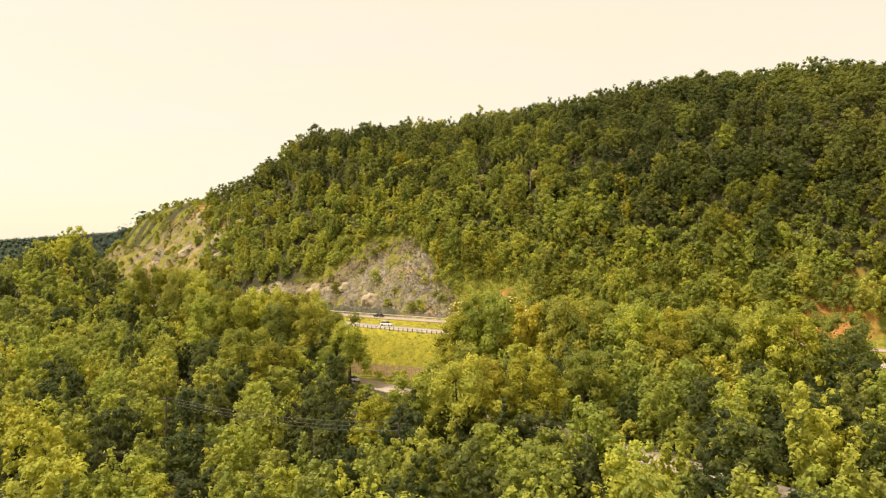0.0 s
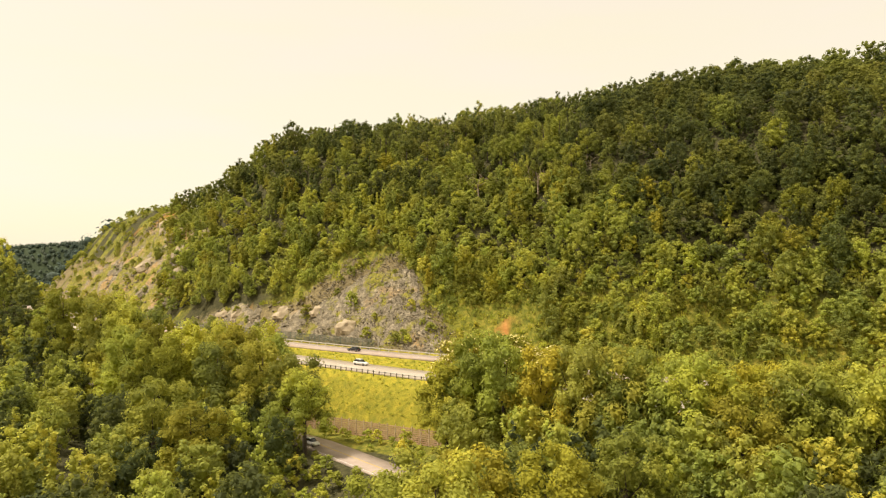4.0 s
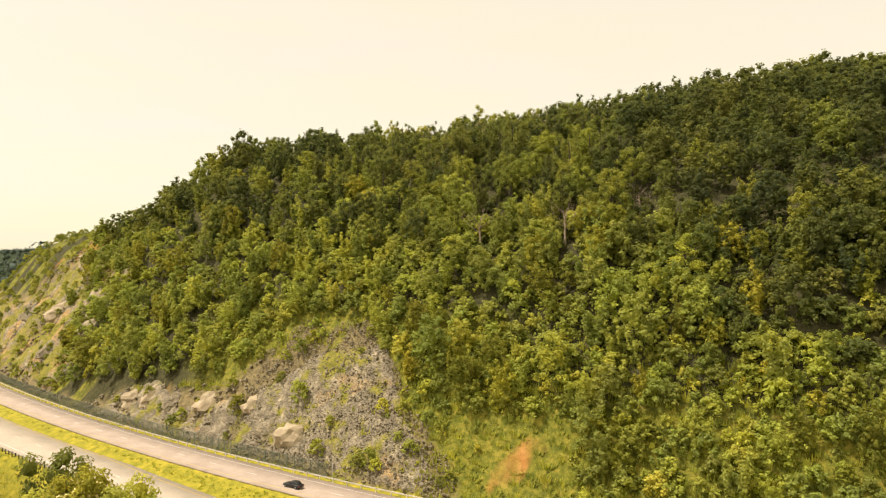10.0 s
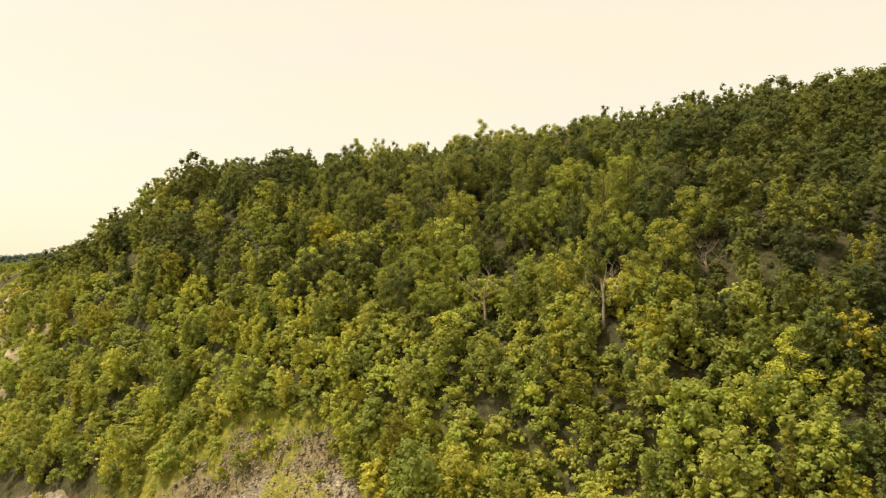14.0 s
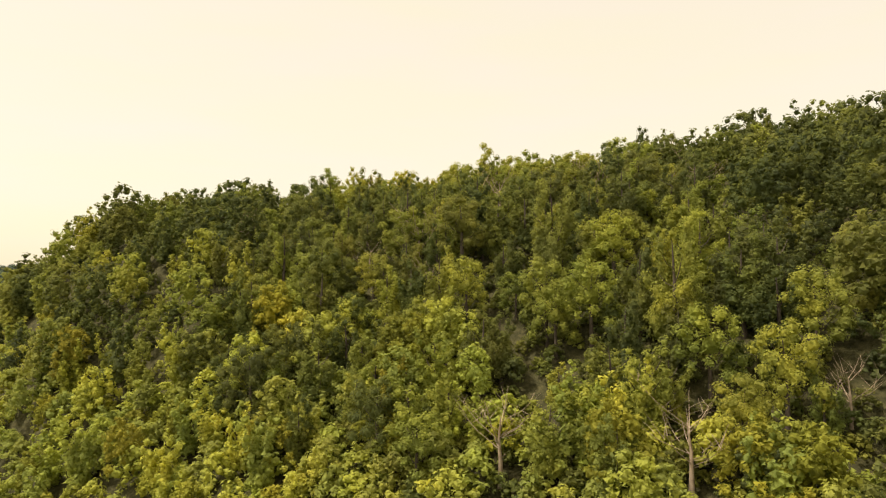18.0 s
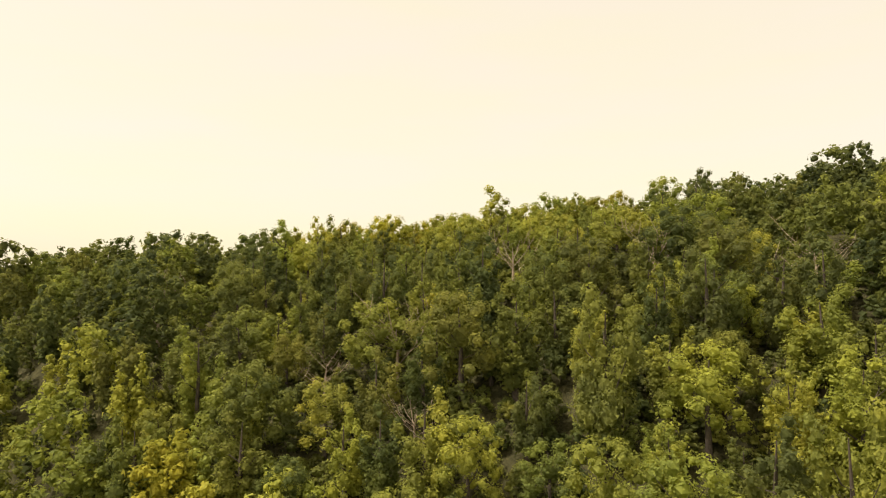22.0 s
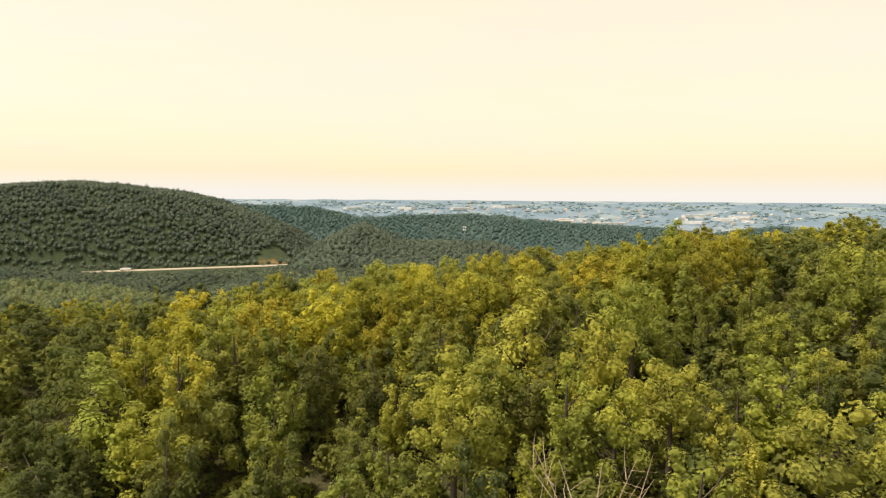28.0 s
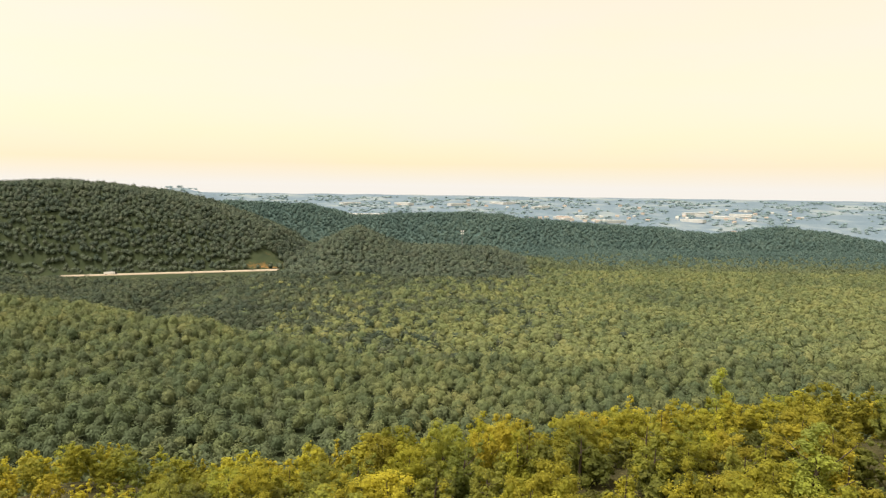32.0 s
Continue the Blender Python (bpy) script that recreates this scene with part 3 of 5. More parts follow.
def clump_crown(seed, h, w, level, lumps, tips, size):
    """A far tree: a crown of rounded leaf masses grown together, with loose leaf clumps over it."""
    r = np.random.RandomState(seed)
    u, f = ball(level)
    c = r.normal(size=(lumps, 3))
    c[:, 2] = np.abs(c[:, 2]) * 0.9
    c /= np.linalg.norm(c, axis=1)[:, None]
    near = ((u[:, None] - c[None]) ** 2).sum(-1)
    k = 0.70 + (0.36 * r.uniform(0.7, 1.15, lumps) * np.exp(-near / (2.4 / lumps))).max(1) + r.uniform(-0.05, 0.05, len(u))
    p = u * k[:, None] * np.array([w * 0.5, w * 0.5, h * 0.5]) + np.array([0, 0, h * 0.5])
    f = f[u[f][:, :, 2].max(1) > -0.25]
    if not tips:
        return p, f
    way = r.normal(size=(tips, 3))
    way[:, 2] = np.abs(way[:, 2]) - 0.15
    way /= np.linalg.norm(way, axis=1)[:, None]
    near = ((way[:, None] - c[None]) ** 2).sum(-1)
    k = 0.62 + (0.50 * np.exp(-near / (2.0 / lumps))).max(1) * r.uniform(0.8, 1.1, tips)
    at = way * k[:, None] * np.array([w * 0.5, w * 0.5, h * 0.5]) + np.array([0, 0, h * 0.5])
    p = (p - np.array([0, 0, h * 0.5])) * 0.78 + np.array([0, 0, h * 0.5])
    loose = leaf_tips(r, at, way, size, 0.3, 0.35)
    return np.concatenate([p, loose]), np.concatenate([f, leaf_faces(loose) + len(p)])


def grass_tuft(seed):
    """A tuft of upright blades."""
    r = np.random.RandomState(seed)
    n = 18
    a, d = r.uniform(0, 6.28, n), r.uniform(0, 0.8, n)
    base = np.stack([d * np.cos(a), d * np.sin(a), 0 * a], -1)
    tip = base + np.stack([0.3 * np.cos(a), 0.3 * np.sin(a), r.uniform(0.4, 1.0, n)], -1)
    side = np.stack([-np.sin(a), np.cos(a), 0 * a], -1) * 0.14
    return np.stack([base - side, base + side, tip], 1).reshape(-1, 3)


def leaf_faces(v):
    return np.arange(len(v), dtype=np.int32).reshape(-1, 3)


def tree_limit(x, y):
    """How tall trees grow: less on the wind-swept crest."""
    top = np.interp(y, [395, 420, 440, 455, 475, 500, 540], [18, 14.5, 11.5, 9.5, 8.5, 11, 18])
    low = 2.0 * sstep(-45, -70, x) * sstep(385, 410, y) * sstep(560, 500, y)
    return top - low + 2.0 * np.exp(-(x / 14.0) ** 2) * sstep(400, 430, y)


def tube(rings):
    """Corners and faces of a tapering five-sided limb through (centre, radius) rings."""
    verts, faces = [], []
    for i, (c, rad) in enumerate(rings):
        for j in range(5):
            a = j * 6.2832 / 5
            verts.append((c[0] + rad * math.cos(a), c[1] + rad * math.sin(a), c[2]))
            if i:
                a0, b0 = (i - 1) * 5, i * 5
                faces.append((a0 + j, a0 + (j + 1) % 5, b0 + (j + 1) % 5, b0 + j))
    return verts, faces


def trunk_arrays(r, h, rad, limbs=5, bare=0.0):
    """A tapered, slightly crooked trunk with limbs."""
    verts, faces = [], []

    def put(rings):
        v, f = tube(rings)
        k = len(verts)
        verts.extend(v)
        faces.extend([tuple(i + k for i in q) for q in f])

    tz = (-0.04, 0.18, 0.36, 0.55) if bare else (-0.04, 0.28, 0.56, 0.86)
    wob = [(r.uniform(-0.02, 0.02) * h * t, r.uniform(-0.02, 0.02) * h * t) for t in (0, 0.3, 0.6, 0.9)]
    mids = [(wx, wy, h * t) for (wx, wy), t in zip(wob, tz)]
    put(list(zip(mids, (rad * 1.25, rad * 0.85, rad * 0.55, rad * 0.12))))
    for i in range(limbs):
        t = r.uniform(0.22, 0.54) if bare else r.uniform(0.35, 0.72)
        a = i * 2.4 + r.uniform(-0.5, 0.5)
        base = np.array([np.interp(t, (0,) + tz[1:], [m[q] for m in mids]) for q in range(3)])
        ln = h * r.uniform(0.18, 0.32) * (1 + bare)
        d = np.array([math.cos(a), math.sin(a), r.uniform(0.45, 1.1)])
        tip = base + d * ln * 0.75
        mid = base + d * ln * 0.4 + np.array([0, 0, -0.03 * h])
        rr = rad * (0.45 - 0.3 * t) * (1 - 0.35 * (bare > 0))
        put([(base, rr), (mid, rr * 0.7), (tip, rr * 0.2)])
        if bare:
            for k in range(3):
                b2 = base + (tip - base) * r.uniform(0.4, 0.9)
                e2 = b2 + np.array([r.uniform(-1, 1), r.uniform(-1, 1), r.uniform(0.1, 1.1)]) * ln * 0.35
                put([(b2, rr * 0.5), ((b2 + e2) / 2 + r.normal(size=3) * 0.05, rr * 0.35), (e2, rr * 0.1)])
    return verts, faces


def template(seed, kind, h, w, n, size):
    r = np.random.RandomState(seed)
    lob = {"oak": lobes_oak, "ragged": lobes_ragged, "spire": lobes_spire, "low": lobes_low}[kind](r, h, w)
    p, u = crown_points(r, n, lob, 0.36)
    inside = []
    b, f = ball(0)
    for c, rad in lob:
        q = np.array(c) + b * np.array(rad) * 0.56 * r.uniform(0.75, 1.2, (len(b), 1))
        inside.append(q[f].reshape(-1, 3))
    return np.concatenate([leaf_tips(r, p, u, size, 0.35, 0.42)] + inside)


def scatter(x0, x1, y0, y1, gap, seed, keep):
    r = np.random.RandomState(seed)
    xs, ys = np.meshgrid(np.arange(x0, x1, gap), np.arange(y0, y1, gap))
    xs = xs + r.uniform(-0.42, 0.42, xs.shape) * gap + (np.arange(xs.shape[0])[:, None] % 2) * gap * 0.5
    ys = ys + r.uniform(-0.42, 0.42, ys.shape) * gap
    xs, ys = xs.ravel(), ys.ravel()
    ok = keep(xs, ys, off_road(xs, ys))
    return xs[ok], ys[ok]


def wood(name, label, xs, ys, templates, mat, seed, lo=0.75, hi=1.25, sink=0.3, level=False):
    """One joined sheet of many crowns standing on the land. A template is loose leaves, or corners and faces of a closed crown."""
    r = np.random.RandomState(seed)
    pairs = [tv if isinstance(tv, tuple) else (tv, leaf_faces(tv)) for tv in templates]
    zs = land(xs, ys) - sink
    which = r.randint(0, len(pairs), len(xs))
    scale, turn = r.uniform(lo, hi, len(xs)), r.uniform(0, 6.283, len(xs))
    tall = r.uniform(0.88, 1.12, len(xs))
    high = np.array([tv[:, 2].max() for tv, _ in pairs])[which] * scale * tall
    fit = np.sqrt(np.minimum(1, tree_limit(xs, ys) * r.uniform(0.78, 1.0, len(xs)) / high)) if not level else 1.0
    scale, tall = scale * fit, tall * fit
    tones, hues, chunks, faces = [], [], [], []
    base = 0
    for k, (tv, tf) in enumerate(pairs):
        ids = np.where(which == k)[0]
        c, s = np.cos(turn[ids])[:, None], np.sin(turn[ids])[:, None]
        sc = scale[ids][:, None]
        vx = (tv[None, :, 0] * c - tv[None, :, 1] * s) * sc + xs[ids][:, None]
        vy = (tv[None, :, 0] * s + tv[None, :, 1] * c) * sc + ys[ids][:, None]
        vz = tv[None, :, 2] * sc * tall[ids][:, None] + zs[ids][:, None]
        chunks.append(np.stack([vx, vy, vz], -1).reshape(-1, 3))
        faces.append((tf[None] + base + (np.arange(len(ids)) * len(tv))[:, None, None]).reshape(-1, 3))
        base += len(ids) * len(tv)
        tones.append(np.repeat(r.uniform(-0.2, 0.2, len(ids)), len(tf)))
        hues.append(np.repeat(r.uniform(0, 1, len(ids)), len(tf)))
    me = mesh_np(name, np.concatenate(chunks), np.concatenate(faces), mat, smooth=level)
    for key, val in (("tone", tones), ("hue", hues)):
        me.attributes.new(key, "FLOAT", "FACE").data.foreach_set("value", np.concatenate(val).astype(np.float32))
    return tagged(new(name, me), label, "forest", kind="stuff")


def bare_ground(x, y, s):
    """Where no tree stands: roads, grass, rock and the paths of open slope."""
    n = waves(x, y, 14, 31)
    s2 = s + spread(x)
    open_ = (s2 > -48) & (s < 3) | (by_service(x, y)[0] < 6.5)
    open_ |= (x > -44) & (x < -4) & (s2 > -66) & (s < 0)
    open_ |= (x < np.interp(s, [0, 40, 60], [-152, -166, -186])) & (s > 0) & (s < 84) & (x > -300)
    rock = rock_mask(x, y, s) > 0.35 + 0.1 * n
    return open_ | rock


# ---- woods ----
DEAD = [(4.6, 301.4, 98), (25.9, 292.4, 96), (45.6, 294.9, 98), (-8.9, 351.4, 125), (-5.5, 338.6, 110), (47.1, 347.6, 136), (30.7, 364.6, 139), (-53.4, 375.6, 129), (9.1, 372.5, 137), (-19.0, 352.1, 117)]


def off_dead(x, y):
    """False close round the dead trees and just below them."""
    ok = np.full(np.shape(x), True)
    for dx, dy, top in DEAD:
        ok &= (np.abs(x - dx) > 2.8) | (y - dy > 2.5) | (y - dy < -7)
    return ok


def far_bare(x, y):
    """The distant highway, its cut and its verge."""
    road = (y > 1505) & (y < 1618) & (x < -285) & (x > -900)
    cut = (y > 1600) & ((soil_mask(x, y, 0 * x) > 0.33) | (far_cut(x, y) + 0.3 * waves(x, y, 16, 46) > 0.45))
    return road | cut


def is_core(x, y, s):
    """The part of the hill that the flight comes closest to."""
    return (np.abs(x - 2) < 46) & (y > 290) & (y < crest_y(x) + 14) & (s > 40)


def on_hill(x, y, s):
    return (s > 3) & ~bare_ground(x, y, s) & off_dead(x, y) & (np.abs(x) < 0.74 * y + 10) & (y < hill_back(x))


OAKS = [template(100 + i, "ragged" if i % 2 else "oak", 13.0, 8.4, 780, 0.54) for i in range(7)] + [template(120, "spire", 14.0, 6.5, 460, 0.6)]
COARSE = [template(130 + i, "oak", 13.0, 8.6, 260, 0.85) for i in range(5)]
BUSHY = [template(140 + i, "low", 7.0, 6.6, 260, 0.6) for i in range(5)]


def hill_keep(x, y, s):
    bright_part = (s < np.interp(x, [-60, -45, -25, -5, 10], [35, 44, 60, 58, 40]))
    hidden = bright_part | (y > 432) & (np.abs(x) > 0.72 * (y - 300))
    return on_hill(x, y, s) & (s > 40) & ~is_core(x, y, s) & ~hidden


hx, hy = scatter(-330, 330, 190, 520, 6.6, 1, hill_keep)
front = (np.abs(hx) < 120) & (hy < 440)
hs = off_road(hx, hy)
fresh = np.random.RandomState(61).uniform(0, 1, len(hx)) < np.interp(hs, [60, 78, 110], [0.7, 0.28, 0.12])
# fewer fresh leaves to the right: that flank's shade put into leaf colour
fresh = fresh & ((hs < np.interp(hx, [20, 50], [60, 40])) | (np.random.RandomState(63).uniform(0, 1, len(hx)) < np.interp(hx, [-10, 35], [0.8, 0.15])))
wood("hillside_trees", "dense dark green deciduous trees covering the hill", hx[front & ~fresh], hy[front & ~fresh], OAKS, M_LEAF, 2, 0.62, 1.35)
wood("hillside_trees", "fresh light green trees on the lower hillside", hx[front & fresh], hy[front & fresh], OAKS, M_LEAF_M, 62, 0.55, 1.2)
back = ~front & (hy > 428)
wood("hillside_trees", "dark green trees on the far shoulders of the hill", hx[~front & ~back], hy[~front & ~back], COARSE, M_LEAF, 15, 0.65, 1.35)
green_back = back & (np.random.RandomState(64).uniform(0, 1, len(hx)) < 0.38)
wood("hillside_trees", "yellow-olive trees along the back of the ridge", hx[back & ~green_back], hy[back & ~green_back], OAKS[:5], M_LEAF_Y, 25, 0.65, 1.0)
wood("hillside_trees", "fresh green trees along the back of the ridge", hx[green_back], hy[green_back], OAKS[:5], M_LEAF_M, 27, 0.65, 1.05)
lx, ly = scatter(-330, 330, 190, 460, 3.7, 11, lambda x, y, s: on_hill(x, y, s) & (s <= np.interp(x, [-60, -45, -25, -5, 10], [42, 50, 65, 63, 50])) & (s > 6.5) & ~((np.abs(x - 9) < 14) & (s < 14)))
tint = np.random.RandomState(16).uniform(0, 1, len(lx)) + 0.35 * waves(lx, ly, 30, 52) > 0.85
# deep and shady trees get darker leaves in place of the right flank's shade
deep = ~tint & (lx > 48 + 14 * waves(lx, ly, 25, 56))
wood("slope_thicket", "young bright green trees and brush on the lower slope", lx[~tint & ~deep], ly[~tint & ~deep], BUSHY + OAKS[:2], M_LEAF_B, 12, 0.65, 1.15)
shady = deep & (off_road(lx, ly) > 30) & (lx > 60)
foot = deep & ~shady & (off_road(lx, ly) < 24 + 8 * waves(lx, ly, 16, 57))
deep = deep & ~shady & ~foot
wood("slope_thicket", "bright green young trees above the roadside", lx[foot], ly[foot], BUSHY + OAKS[:2], M_LEAF_B, 15, 0.65, 1.1)
wood("slope_thicket", "middle green young trees on the lower slope", lx[deep], ly[deep], BUSHY + OAKS[:2], M_LEAF_M, 13, 0.65, 1.15)
wood("slope_thicket", "young trees on the lower slope, the flank's shade put in as darker leaf green", lx[shady], ly[shady], BUSHY + OAKS[:2], M_LEAF, 14, 0.65, 1.15)
wood("slope_thicket", "yellow-tipped young trees on the lower slope", lx[tint], ly[tint], BUSHY[:3] + OAKS[2:5], M_LEAF_Y, 17, 0.65, 1.0)
bx_, by_ = scatter(-330, 330, 190, 460, 3.0, 18, lambda x, y, s: (s > 3.5) & (s < 12) & (x > 20) & (np.abs(x) < 0.74 * y + 10) & (waves(x, y, 18, 53) > -0.3) & ~((np.abs(x - 109) < 14)))
wood("roadside_brush", "low green brush along the road under the slope", bx_, by_, BUSHY, M_LEAF_B, 19, 0.3, 0.6)
kx, ky = scatter(-330, 10, 230, 520, 4.4, 20, lambda x, y, s: (s > 4) & (s < 84) & (bare_ground(x, y, s)) & ((waves(x, y, 15, 54) > 0.45) | ((x < -60) & (waves(x, y, 19, 55) > 0.25)) | ((x < -146) & (waves(x, y, 9, 55) > 0.3))))
wood("rock_shrubs", "single green bushes rooted on the rock face", kx, ky, BUSHY, M_LEAF_M, 21, 0.3, 0.8)
fx, fy = scatter(-190, 200, 40, 330, 7.2, 3, lambda x, y, s: (s + spread(x) < -48) & ~bare_ground(x, y, s) & (np.abs(x) < 0.72 * y + 8) & ~((y > 135) & (x > -0.215 * (y - 20)) & (x < -0.05 * (y - 20))))
tall = [t * np.array([1.15, 1.15, 1.25]) for t in OAKS[:7]]
bright = np.random.RandomState(6).uniform(0, 1, len(fx)) + 0.5 * waves(fx, fy, 40, 51) > 0.9
dusky = np.random.RandomState(9).uniform(0, 1, len(fx)) < np.interp(fx, [-20, 30], [0.35, 0.5])
wood("valley_trees", "fresh green trees in the valley below the highway", fx[~bright & ~dusky], fy[~bright & ~dusky], tall, M_LEAF_B, 4, 0.65, 1.15)
wood("valley_trees", "dark green trees in the valley below the highway", fx[~bright & dusky], fy[~bright & dusky], tall, M_LEAF, 24, 0.7, 1.2)
wood("valley_trees", "sunlit yellow-green trees in the valley below the highway", fx[bright], fy[bright], tall, M_LEAF_B, 14, 0.65, 1.1)
zx, zy = scatter(-60, 75, 60, 260, 3.8, 71, lambda x, y, s: (s + spread(x) < -48.5) & (by_service(x, y)[0] > 5.6) & (x > -0.26 * (y - 20)) & ((x < 0.0) | (by_service(x, y)[0] < 16)))
wood("valley_brush", "low green brush beside the service road", zx, zy, BUSHY, M_LEAF_B, 72, 0.3, 0.7)
yx_, yy_ = scatter(20, 130, 120, 205, 3.6, 101, lambda x, y, s: (s + spread(x) < -49) & (by_service(x, y)[0] > 6))
wood("valley_brush", "leafy brush filling the gaps under the trees below the highway", yx_, yy_, BUSHY, M_LEAF_M, 102, 0.5, 1.05)
gx2, gy2 = scatter(-20, 110, 195, 300, 3.2, 73, lambda x, y, s: (s > 4) & (s < 28) & (waves(x, y, 8, 74) > 0.25 - 0.6 * (x > 20)) & (soil_mask(x, y, s) < 0.3) & (np.hypot(x - 11, y - 259) > 6))
wood("slope_brush", "scattered small bushes on the grassy slope", gx2, gy2, BUSHY, M_LEAF_B, 75, 0.25, 0.75)
ox_, oy_ = scatter(-60, 62, 285, 470, 4.8, 82, lambda x, y, s: is_core(x, y, s))
wood("undergrowth", "dark green saplings and undergrowth between the ridge trees", ox_, oy_, BUSHY, M_LEAF, 83, 0.5, 0.95)
ox_, oy_ = scatter(-60, 62, 285, 470, 3.6, 88, lambda x, y, s: is_core(x, y, s))
wood("undergrowth", "low leafy ground cover under the ridge trees", ox_, oy_, [template(184 + i, "low", 4.0, 6.0, 90, 0.7) for i in range(3)], M_LEAF, 89, 0.35, 0.75)
SPARSE = [template(180 + i, "low", 6.0, 6.6, 60, 0.9) for i in range(4)]
ox_, oy_ = scatter(-125, 125, 230, 440, 5.2, 84, lambda x, y, s: (s > 44) & on_hill(x, y, s) & ~is_core(x, y, s))
wood("undergrowth", "dark green undergrowth between the hillside trees", ox_, oy_, SPARSE, M_LEAF, 85, 0.5, 0.9)
ox_, oy_ = scatter(-70, 130, 190, 360, 3.4, 86, lambda x, y, s: (s > 7) & (s < 50) & on_hill(x, y, s) & (soil_mask(x, y, s) < 0.25) & ~((np.abs(x - 9) < 12) & (s < 14)))
wood("slope_brush", "low bright green brush under the young trees", ox_, oy_, SPARSE, M_LEAF_B, 87, 0.3, 0.75)
TUFTS = [grass_tuft(170 + i) for i in range(4)]
tx_, ty_ = scatter(-260, 120, 205, 480, 1.5, 76, lambda x, y, s: (s > 2.5) & (s < 26) & (x > -12) & (x < 110) & (soil_mask(x, y, s) < 0.3) | (x > -125) & (x < -8) & (s > 9) & (s < 46) & bare_ground(x, y, s) & (rock_mask(x, y, s) < 0.6) | (x < -150) & (s > 50) & (s < 96) & (waves(x, y, 11, 77) > -0.4))
wood("slope_grass", "tufts of long yellow-green grass on the open slope", tx_, ty_, TUFTS, M_LEAF_B, 78, 0.7, 2.1, 0.05)
mx_, my_ = scatter(-200, 120, 150, 420, 1.3, 79, lambda x, y, s: (((s > -19.5 - spread(x)) & (s < -13.0)) | ((s + spread(x) > -43.4) & (s + spread(x) < -36.6))) & (np.abs(x) < 0.7 * y))
wood("verge_grass", "tufts of yellow-green grass on the median and the bank", mx_, my_, TUFTS, M_LEAF_B, 80, 0.25, 0.7, 0.05)
FARN = [clump_crown(190 + i, 14.5 + i % 3, 10.5, 1, 9, 210, 1.05) for i in range(6)]
FAR = [clump_crown(200 + i, 13.0 + i % 3, 14.0, 0, 6, 60, 1.7) for i in range(6)]
vx_, vy_ = scatter(-1000, 1000, 490, 1570, 9.0, 5, lambda x, y, s: (np.abs(x + 3) < 0.70 * (y - 300)) & (y > hill_back(x) - 2) & ~far_bare(x, y))
close = (vy_ < 640) & (vx_ < 160)
nearer = (vy_ < np.maximum(930, bench_rim(vx_) + 25)) & ~close
wood("valley_forest", "green trees down the back of the ridge", vx_[close], vy_[close], COARSE, M_LEAF_FAR, 36, 0.75, 1.1)
dim = (vy_ > 1450) & (vx_ > -340) & (vx_ < 130)
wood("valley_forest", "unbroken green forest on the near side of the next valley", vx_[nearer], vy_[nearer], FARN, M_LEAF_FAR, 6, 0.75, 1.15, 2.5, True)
# trees behind the bench get the leaf colour with shade in it
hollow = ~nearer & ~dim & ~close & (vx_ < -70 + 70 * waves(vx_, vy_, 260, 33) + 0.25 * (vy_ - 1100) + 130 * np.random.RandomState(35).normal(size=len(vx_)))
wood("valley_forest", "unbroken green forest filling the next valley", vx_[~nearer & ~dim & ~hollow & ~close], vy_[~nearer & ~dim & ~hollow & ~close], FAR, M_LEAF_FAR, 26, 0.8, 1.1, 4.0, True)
wood("valley_forest", "shaded dark green forest in the hollow before the knoll", vx_[hollow], vy_[hollow], FAR, M_LEAF_HOLLOW_SHADE, 29, 0.8, 1.1, 4.0, True)
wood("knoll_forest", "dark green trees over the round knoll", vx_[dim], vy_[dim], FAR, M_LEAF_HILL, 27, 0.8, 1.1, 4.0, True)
FAR2 = [clump_crown(220 + i, 17.0, 14.5, 0, 6, 44, 2.2) for i in range(5)]
wx_, wy_ = scatter(-1300, 1250, 1570, 2080, 8.8, 7, lambda x, y, s: (np.abs(x + 3) < 0.70 * (y - 300)) & ~far_bare(x, y) & ((y < 1960) | (x > 100)))
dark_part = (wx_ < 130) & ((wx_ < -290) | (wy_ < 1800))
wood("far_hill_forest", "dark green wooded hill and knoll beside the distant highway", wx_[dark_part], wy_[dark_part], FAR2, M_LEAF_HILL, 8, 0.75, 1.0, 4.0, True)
# trees towards the range take the leaf colour with haze in it
hazed = ~dark_part & (wy_ > 1680 + 330 * np.random.RandomState(34).uniform(0, 1, len(wx_)))
green_part = ~dark_part & ~hazed
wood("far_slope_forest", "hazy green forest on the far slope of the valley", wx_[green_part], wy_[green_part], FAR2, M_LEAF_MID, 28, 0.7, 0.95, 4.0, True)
wood("far_slope_forest", "hazy blue-green forest at the foot of the range", wx_[hazed], wy_[hazed], FAR2, M_LEAF_RANGE_HAZE, 30, 0.7, 0.95, 4.0, True)
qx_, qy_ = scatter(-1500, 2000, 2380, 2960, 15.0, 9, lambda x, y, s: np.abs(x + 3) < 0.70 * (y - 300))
wood("range_forest", "wooded range beyond the valley, blue haze put into its leaf colour", qx_, qy_, FAR2, M_LEAF_RANGE_HAZE, 10, 0.9, 1.25, 5.0, True)


ux_, uy_ = scatter(-1150, -230, 520, 1500, 13.0, 66, lambda x, y, s: (x > -0.74 * y) & (x <= -0.66 * (y - 300)))
wood("valley_forest", "distant dark forest beyond the nose of the hill", ux_, uy_, FAR, M_LEAF_HILL, 67, 0.9, 1.3, 4.0, True)
ux_, uy_ = scatter(-1700, -750, 1500, 2100, 14.0, 68, lambda x, y, s: x <= -0.69 * (y - 300))
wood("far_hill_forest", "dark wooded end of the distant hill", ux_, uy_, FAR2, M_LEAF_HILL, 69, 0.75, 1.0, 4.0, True)


